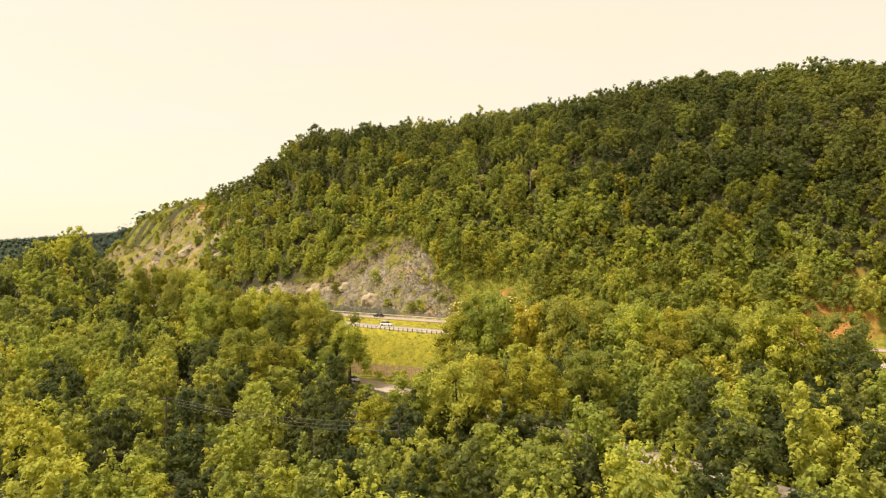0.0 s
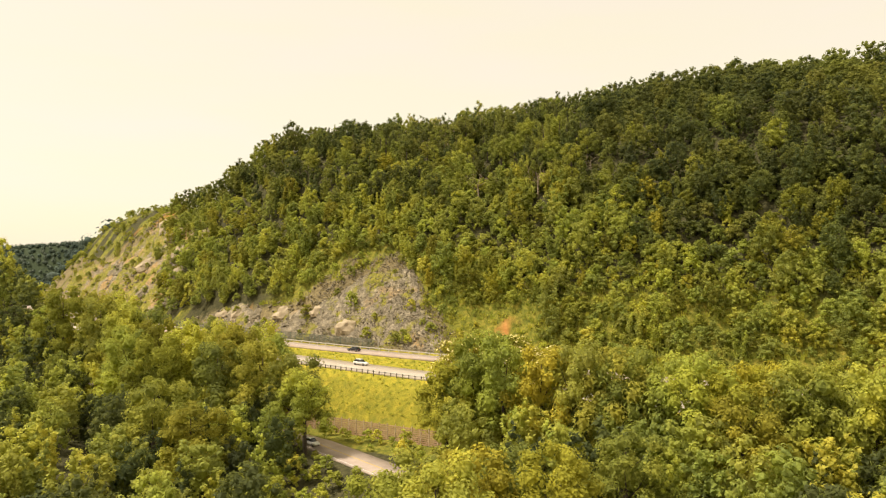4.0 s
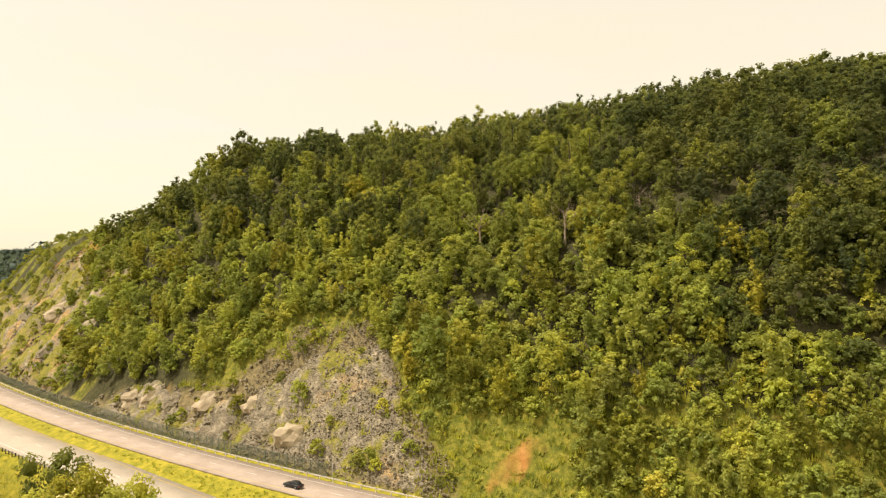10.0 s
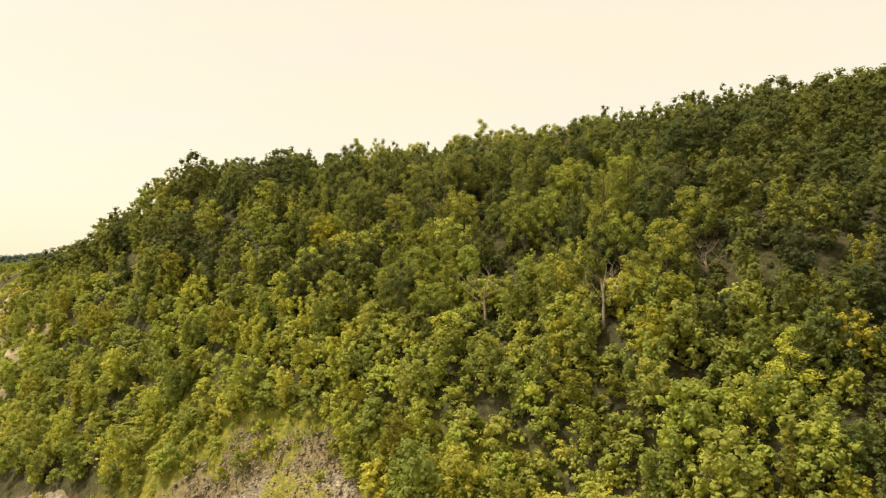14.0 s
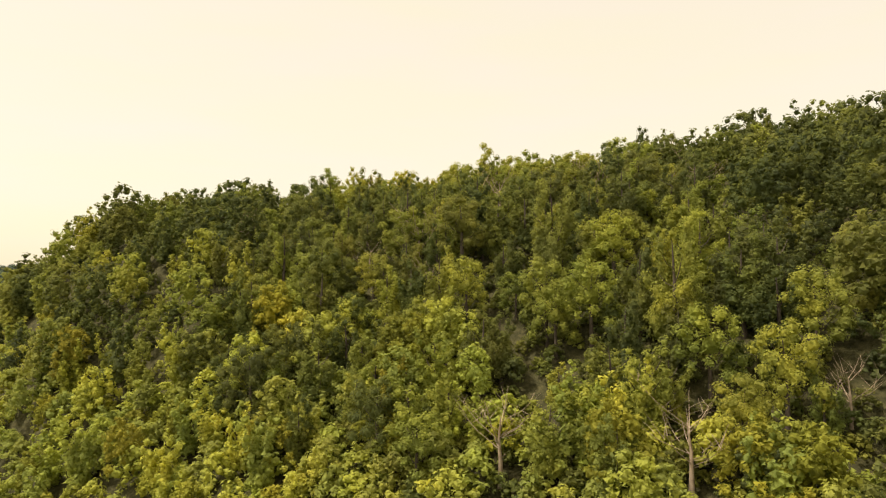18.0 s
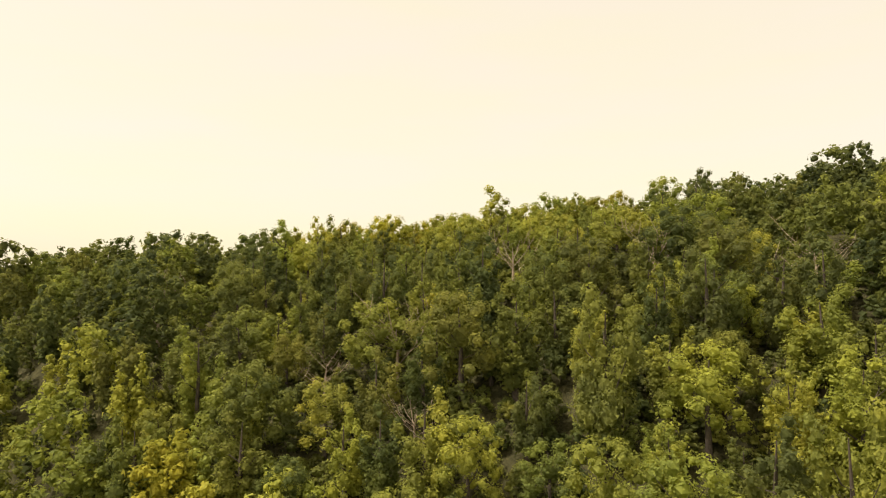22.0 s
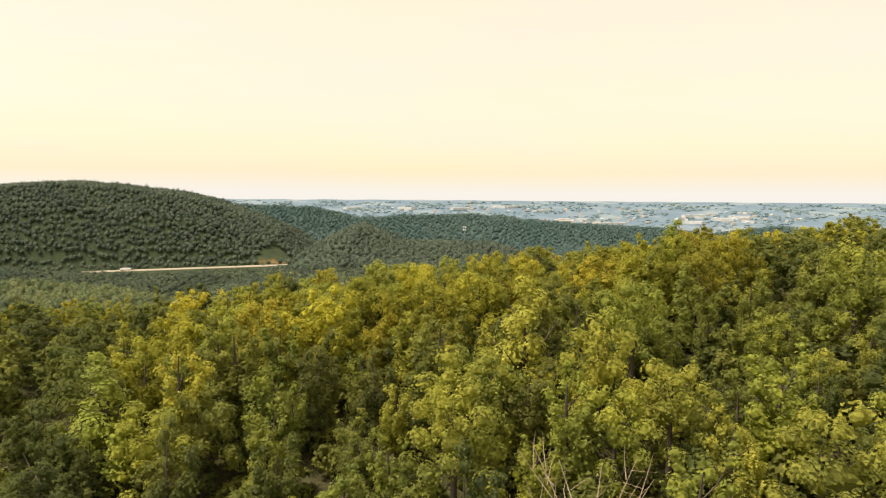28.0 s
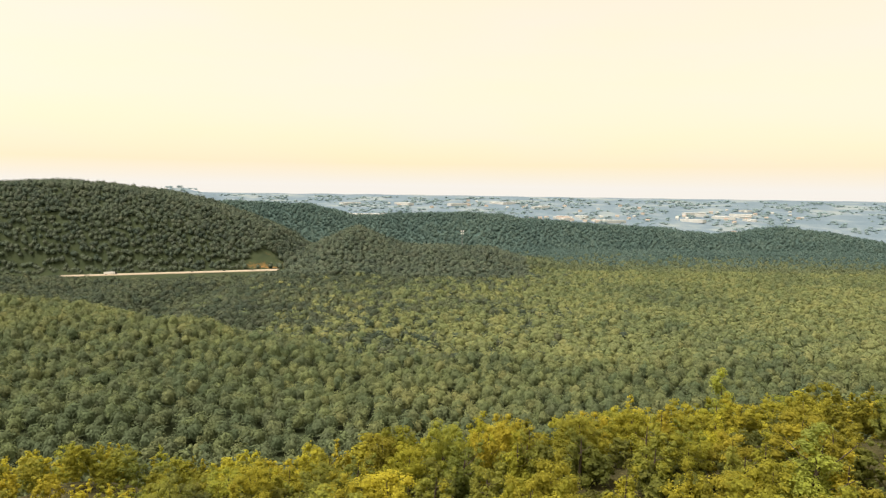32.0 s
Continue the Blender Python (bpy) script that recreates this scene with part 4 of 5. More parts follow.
# ---- single trees ----
def tree(name, label, seed, kind, h, w, n, size, leaf, limbs=5):
    """A tree: tapered trunk with limbs, and a crown of leaf clumps."""
    r = np.random.RandomState(seed)
    base = thing(name, label, "tree")
    tv, tf = trunk_arrays(r, h, 0.028 * h * (0.8 if kind == "low" else 1.0), limbs)
    part("trunk", mesh_np("trunk", tv, tf, M_BARK), None, base)
    v = template(seed + 1, kind, h, w, n, size)
    part("crown", mesh_np("crown", v, leaf_faces(v), leaf), None, base)
    return base


def dead_tree(seed, h):
    r = np.random.RandomState(seed)
    base = thing("dead_tree", "bare grey dead tree standing among green trees", "dead tree", group="dead trees on the hill")
    tv, tf = trunk_arrays(r, h, 0.022 * h, 14, bare=0.7)
    part("trunk", mesh_np("trunk", tv, tf, M_DEADWOOD), None, base)
    return base


def stand(ob, x, y, turn, size=1.0, tall=1.0, sink=0.25):
    ob.matrix_world = Matrix.LocRotScale((x, y, float(land(x, y)) - sink), Euler((0, 0, turn)), (size, size, size * tall))


def plant(masters, spots, seed, lo, hi):
    """Copies of the trees on the given spots; the masters take the first ones."""
    r = np.random.RandomState(seed)
    free = list(masters)
    for x, y in spots:
        k = r.randint(len(masters))
        ob = free.pop(0) if free else copy_thing(masters[k], Matrix())
        size, tall = r.uniform(lo, hi), r.uniform(0.88, 1.15)
        fit = min(1.0, math.sqrt(float(tree_limit(x, y)) * r.uniform(0.8, 1.0) / (12.8 * size * tall)))
        stand(ob, x, y, r.uniform(0, 6.28), size * fit, tall * fit)


cx_, cy_ = scatter(-60, 62, 270, 520, 6.5, 13, lambda x, y, s: is_core(x, y, s) & off_dead(x, y))
pick = np.random.RandomState(5).uniform(0, 1, len(cx_))
olive = (cy_ > 408 + 0.2 * cx_) & (pick < np.interp(cy_, [408, 440], [0.40, 0.68]))
oak_masters = [tree("oak_tree", "broad dark green oak on the wooded ridge", 300 + 2 * i, "oak" if i == 2 else "ragged", 13.0, 8.8, 2900, 0.29, M_LEAF) for i in range(5)]
for o in oak_masters:
    o["group"] = "oaks on the ridge"
maple_masters = [tree("maple_tree", "leafy maple with fresh light green crown on the ridge", 330 + 2 * i, "oak" if i == 1 else "ragged", 12.0, 8.2, 2700, 0.29, M_LEAF_M) for i in range(3)]
for o in maple_masters:
    o["group"] = "maples on the ridge"
olive_masters = [tree("hickory_tree", "hickory with yellow-olive leaves on the ridge top", 350 + 2 * i, "oak" if i % 2 else "ragged", 12.0, 8.8, 2800, 0.29, M_LEAF_Y) for i in range(4)]
for o in olive_masters:
    o["group"] = "hickories on the ridge top"
spots = np.stack([cx_, cy_], -1)
plant(olive_masters, spots[olive], 21, 0.72, 1.2)
fresh = pick > np.interp(off_road(cx_, cy_), [50, 70, 110, 140], [0.12, 0.5, 0.68, 0.45])
fresh = (fresh | (cy_ > 372) & (pick > 0.32)) & ((cx_ > -8) | (pick > 0.75) | (off_road(cx_, cy_) > 104))
plant(maple_masters, spots[~olive & fresh], 22, 0.65, 1.2)
plant(oak_masters, spots[~olive & ~fresh], 23, 0.7, 1.3)
spire_masters = [tree("tulip_tree", "tall narrow tree hung with bright green vines", 370 + 2 * i, "spire", 17.0, 6.6, 2600, 0.33, M_LEAF_B) for i in range(2)]
for o in spire_masters:
    o["group"] = "vine-hung tall trees"
free = list(spire_masters)
for i, (x, y, top) in enumerate([(6.6, 394.5, 144.0), (-34.4, 389.2, 137), (53.2, 511.0, 137), (49.2, 270.7, 82), (90.8, 272.6, 93), (65.2, 362.4, 141), (114.2, 373.0, 151), (37.9, 446, 148.5)]):
    ob = free.pop(0) if free else copy_thing(spire_masters[i % 2], Matrix())
    h = top - float(land(x, y))
    stand(ob, x, y, i * 1.7, 1.15, h / 17.0 / 1.15)
big_masters = [tree("oak_tree", "large oak with sunlit yellow-green crown on the slope", 380 + 2 * i, "ragged", 15.0, 11.0, 5600, 0.29, M_LEAF_M) for i in range(2)]
free = list(big_masters)
for i, (x, y, top) in enumerate([(30.0, 310.3, 115), (32.4, 344.0, 128), (15.6, 330.7, 124), (40.0, 333.0, 124), (38.0, 322.0, 118), (48.0, 345.0, 128)]):
    ob = free.pop(0) if free else copy_thing(big_masters[i % 2], Matrix())
    ob["group"] = "sunlit oaks on the slope"
    h = top - float(land(x, y))
    stand(ob, x, y, i * 2.1, 1.0, h / 15.0)
dead_masters = [dead_tree(400 + i, 12.0) for i in range(4)]
free = list(dead_masters)
for i, (x, y, top) in enumerate(DEAD):
    ob = free.pop(0) if free else copy_thing(dead_masters[i % 4], Matrix())
    h = top - float(land(x, y))
    stand(ob, x, y, i * 1.3, max(0.9, min(1.4, h / 10.0)), 1.0)

locust_masters = [tree("locust_tree", "tall locust tree with yellow-tipped leaf clusters beside the service road", 440 + 2 * i, "oak", 18.0, 13.5, 5200, 0.42, (M_LEAF_B, M_LEAF_Y, M_LEAF_M)[i], 7) for i in range(3)]
free = list(locust_masters)
for i, (x, y, top) in enumerate([(-56, 230, 38), (-65, 237, 39), (-74, 244, 40), (-52, 226, 35), (-54, 212, 39), (-47, 205, 36), (-63, 215, 39), (-72, 206, 38), (-58, 206, 36), (-68, 212, 39), (-78, 219, 41), (-86, 229, 43), (-96, 237, 46), (-108, 244, 48), (2, 193, 39), (8, 188, 38), (-4, 195, 33), (-40, 203, 33), (-35, 196, 30), (15, 184, 37), (31, 176, 37), (41, 168, 36), (49, 164, 36), (56, 161, 36), (64, 157, 36), (71, 154, 35), (80, 150, 35), (21, 181, 37), (2, 140, 27), (8, 146, 26), (-3, 132, 27), (13, 138, 28), (28, 177, 37), (36, 172, 35), (47, 166, 35), (54, 163, 35), (62, 159, 33), (45, 160, 31), (-100, 231, 46), (-90, 224, 43), (-116, 240, 49), (-12, 138, 24), (-6, 142, 25), (-19, 135, 20), (24, 150, 27), (-82, 213, 38), (-52, 176, 27), (-62, 182, 30)]):
    ob = free.pop(0) if free else copy_thing(locust_masters[i % 3], Matrix())
    ob["group"] = "tall trees below the highway"
    h = top - float(land(x, y))
    stand(ob, x, y, i * 2.3, max(0.8, min(1.15, h / 18.0)), h / 18.0 / max(0.8, min(1.15, h / 18.0)))

M_BLOSSOM = plain("cream_blossom", (0.62, 0.50, 0.16), (0.80, 0.70, 0.32), 1.5, 0.8)
flowering = tree("chestnut_tree", "broad tree full of cream-yellow flower heads below the highway", 470, "oak", 15.0, 13.0, 5200, 0.42, M_LEAF_Y, 7)
r_fl = np.random.RandomState(472)
p_fl, u_fl = crown_points(r_fl, 900, lobes_oak(np.random.RandomState(471), 15.0, 13.0), 0.05)
v_fl = leaf_tips(r_fl, p_fl + u_fl * 0.15, u_fl, 0.5, 0.6, 0.5)
part("blossoms", mesh_np("blossoms", v_fl, leaf_faces(v_fl), M_BLOSSOM), None, flowering, "cream-yellow flower heads")
flowering["group"] = "flowering trees below the highway"
for i, (x, y, top) in enumerate([(1, 205, 38), (10, 203, 37.5), (18, 203, 35), (-66, 236, 36)]):
    ob = copy_thing(flowering, Matrix()) if i else flowering
    h = top - float(land(x, y))
    stand(ob, x, y, 1.1 + i * 2.0, 1.2, h / 15.0 / 1.2)

# woods that go on round the flight, behind and beside the start
SIDE = [clump_crown(210 + i, 13.0, 11.5, 0, 8, 64, 1.7) for i in range(4)]
ix_, iy_ = scatter(-420, 420, -160, 330, 8.5, 95, lambda x, y, s: (s + spread(x) < -62) & (by_service(x, y)[0] > 11) & ((np.abs(x) >= 0.74 * y + 12) | (y < 36)))
wood("valley_trees", "green woods filling the valley floor beside the highway", ix_, iy_, SIDE, M_LEAF_M, 96, 0.6, 1.1, 2.0, True)
ix_, iy_ = scatter(-420, 420, 60, 560, 8.5, 97, lambda x, y, s: (s > 16) & (np.abs(x) >= 0.76 * y + 12) & (y < crest_y(x) + 60))
wood("hillside_trees", "green woods on the outer flanks of the hill", ix_, iy_, SIDE, M_LEAF, 98, 0.6, 1.1, 2.0, True)


# ---- highway furniture ----
M_STEEL = plain("galvanised_rail", (0.60, 0.55, 0.46), (0.76, 0.70, 0.60), 1.5, 0.5, 0.4)
M_POST = plain("weathered_post", (0.07, 0.055, 0.045), (0.13, 0.10, 0.08), 2.0, 0.9)
M_MESH = plain("green_coated_wire", (0.13, 0.15, 0.105), (0.19, 0.21, 0.15), 1.0, 0.6)
M_WOOD = plain("treated_boards", (0.36, 0.22, 0.12), (0.52, 0.35, 0.21), 1.2, 0.85, bump=0.3, fine=9)
M_WOODPOST = plain("pale_posts", (0.50, 0.38, 0.25), (0.62, 0.49, 0.34), 1.0, 0.85)
M_BROWN = plain("brown_sign_post", (0.45, 0.42, 0.36), (0.6, 0.56, 0.5), 3.0, 0.6)


def beam(points, prof, mat, name):
    """A rail of the given cross-section (across, up) swept through places."""
    k, verts, faces = len(prof), [], []
    for i, p in enumerate(points):
        a, b = Vector(points[max(i - 1, 0)]), Vector(points[min(i + 1, len(points) - 1)])
        d = (b - a).normalized()
        side = Vector((-d.y, d.x, 0))
        for u, v in prof:
            verts.append(tuple(Vector(p) + side * u + Vector((0, 0, v))))
        if i:
            for j in range(k):
                faces.append(((i - 1) * k + j, (i - 1) * k + (j + 1) % k, i * k + (j + 1) % k, i * k + j))
    return mesh_np(name, verts, faces, mat)


W_PROF = [(0.0, 0.42), (0.07, 0.47), (0.0, 0.55), (0.07, 0.63), (0.0, 0.72), (-0.03, 0.72), (0.02, 0.63), (-0.03, 0.55), (0.02, 0.47), (-0.03, 0.42)]


def post_mesh(name, w, d, h, mat, deep=0.6):
    bm = bmesh.new()
    box_bm(bm, -w / 2, w / 2, -d / 2, d / 2, -deep, h, 0.012)
    me = bpy.data.meshes.new(name)
    bm.to_mesh(me)
    bm.free()
    me.materials.append(mat)
    return me


def along(line, gap):
    """Places and headings every gap metres along a line of places."""
    pts = [Vector(p) for p in line]
    out, need = [], 0.0
    for a, b in zip(pts[:-1], pts[1:]):
        ln = (b - a).length
        while need <= ln:
            out.append((a + (b - a) * (need / ln), math.atan2(b.y - a.y, b.x - a.x)))
            need += gap
        need -= ln
    return out


def guard_rail(label, line, gap, post_mat):
    root = thing("guard_rail", label, "guard rail", Matrix.Translation(line[0]))
    inv = root.matrix_world.inverted()
    b = part("beam", beam([tuple(inv @ Vector(p)) for p in line], W_PROF, M_STEEL, "beam"), None, root)
    me = post_mesh("post", 0.16, 0.20, 0.76, post_mat)
    for p, a in along(line, gap):
        q = part("post", me, None, root)
        n = Vector((-math.sin(a), math.cos(a), 0)) * -0.16
        q.matrix_local = inv @ (Matrix.Translation(p + n) @ Matrix.Rotation(a, 4, "Z"))
    return root


guard_rail("long pale steel guard rail along the foot of the hill", [road_point(x, -0.25, 0.05) for x in np.arange(-250, 5, 4.0)], 1.905 * 2, M_STEEL)
guard_rail("steel guard rail on dark posts above the grass bank", [road_point(x, lower_s(x, -36.0), -1.7) for x in np.arange(-118, 40, 4.0)], 1.905, M_POST)

# tall wire fence at the rock's foot
fence_line = [road_point(x, 1.5, 0.0) for x in np.arange(-246, -29.9, 3.0)]
wire_fence = thing("wire_fence", "tall green wire fence catching stones at the rock face", "fence", Matrix.Translation(fence_line[0]))
inv = wire_fence.matrix_world.inverted()
BAY, FH = 2.4, 3.1
xb, zb = [0.0], [0.1]
for i in range(8):
    xb += [(i + 0.5) * BAY / 8 - 0.04, (i + 0.5) * BAY / 8 + 0.04]
for v in (0.3, 1.6, FH - 0.11):
    zb += [v, v + 0.07]
xb.append(BAY)
bm = bmesh.new()
grid = [[bm.verts.new((x, -0.02, z)) for z in zb] for x in xb]
for i in range(len(xb) - 1):
    for j in range(len(zb) - 1):
        if i % 2 == 1 or j % 2 == 1:
            bm.faces.new((grid[i][j], grid[i + 1][j], grid[i + 1][j + 1], grid[i][j + 1]))
bmesh.ops.delete(bm, geom=[v for v in bm.verts if not v.link_faces], context="VERTS")
ext = bmesh.ops.extrude_face_region(bm, geom=list(bm.faces))
for v in ext["geom"]:
    if isinstance(v, bmesh.types.BMVert):
        v.co.y += 0.04
panel_me = bpy.data.meshes.new("wire_panel")
bm.to_mesh(panel_me)
bm.free()
panel_me.materials.append(M_MESH)
fpost_me = post_mesh("post", 0.11, 0.11, FH, M_MESH, 1.6)
bays = along(fence_line, BAY)
for p, a in bays:
    m = inv @ (Matrix.Translation(p) @ Matrix.Rotation(a, 4, "Z"))
    part("post", fpost_me, None, wire_fence).matrix_local = m
    if (p - bays[-1][0]).length > 0.1:
        part("wire_panel", panel_me, None, wire_fence).matrix_local = m
endpost = part("end_post", post_mesh("end_post", 0.16, 0.16, FH + 0.25, M_BROWN, 1.6), None, wire_fence, "pale end post")
endpost.matrix_local = inv @ Matrix.Translation(Vector(road_point(-29.6, 1.5, 0.0)))

# slatted retaining wall of boards below the bank
wall_line = [road_point(x, lower_s(x, -46.3), 0) for x in np.arange(-70, 18.1, 3.0)]
wall_line = [(x, y, 12.55) for x, y, z in wall_line]
slat_wall = thing("slatted_wall", "brown slatted board wall holding the grass bank", "retaining wall", Matrix.Translation(wall_line[0]))
inv = slat_wall.matrix_world.inverted()
bm = bmesh.new()
box_bm(bm, 0.06, 2.34, -0.04, 0.04, 0, 0.33, 0.01)
slat_me = bpy.data.meshes.new("board")
bm.to_mesh(slat_me)
bm.free()
slat_me.materials.append(M_WOOD)
wpost_me = post_mesh("post", 0.17, 0.22, 3.95, M_WOODPOST, 1.0)
rr = np.random.RandomState(8)
for p, a in along(wall_line, 2.4):
    m = inv @ (Matrix.Translation(p) @ Matrix.Rotation(a, 4, "Z"))
    part("post", wpost_me, None, slat_wall).matrix_local = m
    for k in range(8):
        part("board", slat_me, None, slat_wall).matrix_local = m @ pose(0, rr.uniform(-0.015, 0.015), 0.06 + k * 0.455, 0, rr.uniform(-0.25, 0.25), 0)

# lane lines
def line_strip(s0, s1, xs, dz, mat, name, label, low=False):
    prs = []
    for x in xs:
        a, b = (lower_s(x, s0), lower_s(x, s1)) if low else (s0, s1)
        prs.append((road_point(x, a, dz), road_point(x, b, dz)))
    return tagged(new(name, ribbon(name, prs, mat, 0.01)), label, "road marking", kind="structure")


line_strip(-2.75, -2.6, RX, 0.012, M_LINE_W, "edge_line", "worn white edge line on the asphalt carriageway")
line_strip(-10.55, -10.4, RX, 0.012, M_LINE_Y, "edge_line", "worn yellow edge line on the asphalt carriageway")
line_strip(-33.6, -33.42, RX, -1.638, M_LINE_W, "edge_line", "white edge line on the concrete carriageway", True)
line_strip(-22.6, -22.42, RX, -1.638, M_LINE_Y, "edge_line", "yellow edge line on the concrete carriageway", True)
dashes = tagged(new("lane_dashes"), "broken white lane line on the highway", "road marking", kind="structure")
for low, s, dz in ((False, -6.55, 0.012), (True, -28.0, -1.638)):
    for x in np.arange(-236, 150, 10.6):
        prs = []
        for u in (0, 1.4, 2.8):
            q = lower_s(x + u, s) if low else s
            prs.append((road_point(x + u, q - 0.08, dz), road_point(x + u, q + 0.08, dz)))
        part("dash", ribbon("dash", prs, M_LINE_W, 0.01), None, dashes)
tagged(new("edge_line", ribbon("edge_line", [service_pair(i, -3.5, -3.36, 0.012) for i in range(60)], M_LINE_W, 0.01)), "white edge line on the service road", "road marking", kind="structure")
tagged(new("centre_line", ribbon("centre_line", [service_pair(i, -0.12, 0.12, 0.012) for i in range(60)], M_LINE_Y, 0.01)), "yellow centre line on the service road", "road marking", kind="structure")

# small roadside posts
for i, (x, s, low) in enumerate([(-58, -18.8, False), (-92, 0.3, False), (-140, 0.3, False), (-30, -19.6, False), (12, -19.0, False)]):
    p = road_point(x, s, -1.2 if s < -12 else 0)
    post = thing("marker_post", "thin white roadside marker post in the grass", "marker post", Matrix.Translation((p[0], p[1], float(land(p[0], p[1])))), group="marker posts")
    part("stake", post_mesh("stake", 0.07, 0.05, 1.2, M_BROWN, 0.4), None, post)
    bm = bmesh.new()
    box_bm(bm, -0.07, 0.07, -0.035, 0.035, 1.0, 1.3, 0.01)
    part("reflector", bm, M_LINE_W, post, "white reflector")

# ---- cars ----
M_GLASS = plain("car_glass", (0.02, 0.022, 0.022), (0.035, 0.037, 0.037), 1.0, 0.12, 0.6)
M_TYRE = plain("tyre", (0.02, 0.02, 0.02), (0.035, 0.033, 0.03), 4.0, 0.9)
M_RIM = plain("rim", (0.35, 0.34, 0.32), (0.5, 0.49, 0.46), 3.0, 0.4, metal=0.6)
M_LAMP_R = plain("tail_lamp", (0.30, 0.02, 0.015), (0.42, 0.03, 0.02), 5.0, 0.3)
M_LAMP_W = plain("head_lamp", (0.65, 0.65, 0.6), (0.8, 0.8, 0.75), 5.0, 0.2)
M_PAINT_W = plain("white_paint", (0.74, 0.72, 0.67), (0.82, 0.80, 0.75), 0.8, 0.3, 0.5)
M_PAINT_D = plain("dark_paint", (0.018, 0.018, 0.02), (0.03, 0.03, 0.032), 0.8, 0.3, 0.5)


def loft(sections, mat, name):
    """Cross-sections (x, half width, low z, high z, roundness) joined along the car's length."""
    verts, faces, k = [], [], 10
    for x, w, z0, z1, t in sections:
        ring = [(-w, z0 + 0.05), (-w, z0 + (z1 - z0) * 0.55), (-w * (1 - 0.35 * t), z1 - (z1 - z0) * 0.12), (-w * (1 - 0.7 * t), z1), (0, z1 + 0.01),
                (w * (1 - 0.7 * t), z1), (w * (1 - 0.35 * t), z1 - (z1 - z0) * 0.12), (w, z0 + (z1 - z0) * 0.55), (w, z0 + 0.05), (0, z0)]
        verts += [(x, y, z) for y, z in ring]
    for i in range(len(sections) - 1):
        for j in range(k):
            faces.append((i * k + j, i * k + (j + 1) % k, (i + 1) * k + (j + 1) % k, (i + 1) * k + j))
    bm = bmesh.new()
    vs = [bm.verts.new(v) for v in verts]
    for f in faces:
        bm.faces.new([vs[i] for i in f])
    bm.faces.new(vs[:k][::-1])
    bm.faces.new(vs[-k:])
    bmesh.ops.recalc_face_normals(bm, faces=bm.faces)
    for f in bm.faces:
        f.smooth = True
    me = bpy.data.meshes.new(name)
    bm.to_mesh(me)
    bm.free()
    me.materials.append(mat)
    return me


def disc(name, rad, width, mat):
    bm = bmesh.new()
    bmesh.ops.create_cone(bm, cap_ends=True, segments=16, radius1=rad, radius2=rad, depth=width, matrix=Matrix.Rotation(math.pi / 2, 4, "X"))
    bmesh.ops.bevel(bm, geom=[e for e in bm.edges if abs(e.verts[0].co.y - e.verts[1].co.y) < 1e-4], offset=width * 0.2, segments=1, affect="EDGES")
    me = bpy.data.meshes.new(name)
    bm.to_mesh(me)
    bm.free()
    me.materials.append(mat)
    return me


def car(label, paint, tall, m):
    """A passenger car heading along +x: body, glasshouse, roof, wheels, lamps."""
    root = thing("car", label, "car", m)
    h = 1.0 if tall else 0.88
    part("body", loft([(-2.3, 0.70, 0.38, 0.78 * h, 0.2), (-2.2, 0.86, 0.30, 0.98 * h, 0.15), (-1.2, 0.92, 0.28, 1.02 * h, 0.1), (0.6, 0.92, 0.28, 1.00 * h, 0.1),
                       (1.5, 0.90, 0.28, 0.92 * h, 0.2), (2.15, 0.84, 0.32, 0.80 * h, 0.3), (2.32, 0.66, 0.40, 0.66 * h, 0.3)], paint, "body"), None, root)
    top = 1.72 if tall else 1.42
    back = -2.05 if tall else -1.75
    part("window_band", loft([(back, 0.74, 0.95 * h, 1.06 * h, 0.2), (back + 0.45, 0.76, 0.95 * h, top - 0.10, 0.25), (0.1, 0.76, 0.95 * h, top - 0.06, 0.25), (1.05, 0.74, 0.92 * h, 0.99 * h, 0.2)], M_GLASS, "window_band"), None, root, "dark window glass")
    part("roof", loft([(back + 0.42, 0.66, top - 0.14, top - 0.05, 0.3), (back + 0.7, 0.70, top - 0.13, top, 0.3), (-0.2, 0.70, top - 0.13, top, 0.3), (0.25, 0.66, top - 0.14, top - 0.05, 0.3)], paint, "roof"), None, root)
    tyre, rim = disc("tyre", 0.34, 0.24, M_TYRE), disc("rim", 0.21, 0.26, M_RIM)
    for x in (-1.4, 1.42):
        for y in (-0.82, 0.82):
            w = part("wheel", tyre, None, root)
            w.location = (x, y, 0.34)
            part("rim", rim, None, w, "grey wheel rim")
    for y in (-0.62, 0.62):
        for x, mt, nm in ((2.2, M_LAMP_W, "headlight"), (-2.27, M_LAMP_R, "tail_light")):
            bm = bmesh.new()
            box_bm(bm, x - 0.06, x + 0.08, y - 0.16, y + 0.16, 0.62 * h, 0.76 * h, 0.02)
            part(nm, bm, mt, root)
    return root


def on_road(x, s, dz, back=False):
    a, b = Vector(road_point(x, s, dz)), Vector(road_point(x + 1.0, s, dz))
    d = (b - a).normalized() * (-1 if back else 1)
    return look((0, 0, 0), (0, 0, 0)) if d.length < 0.1 else Matrix.LocRotScale(a, d.to_track_quat("X", "Z"), None)


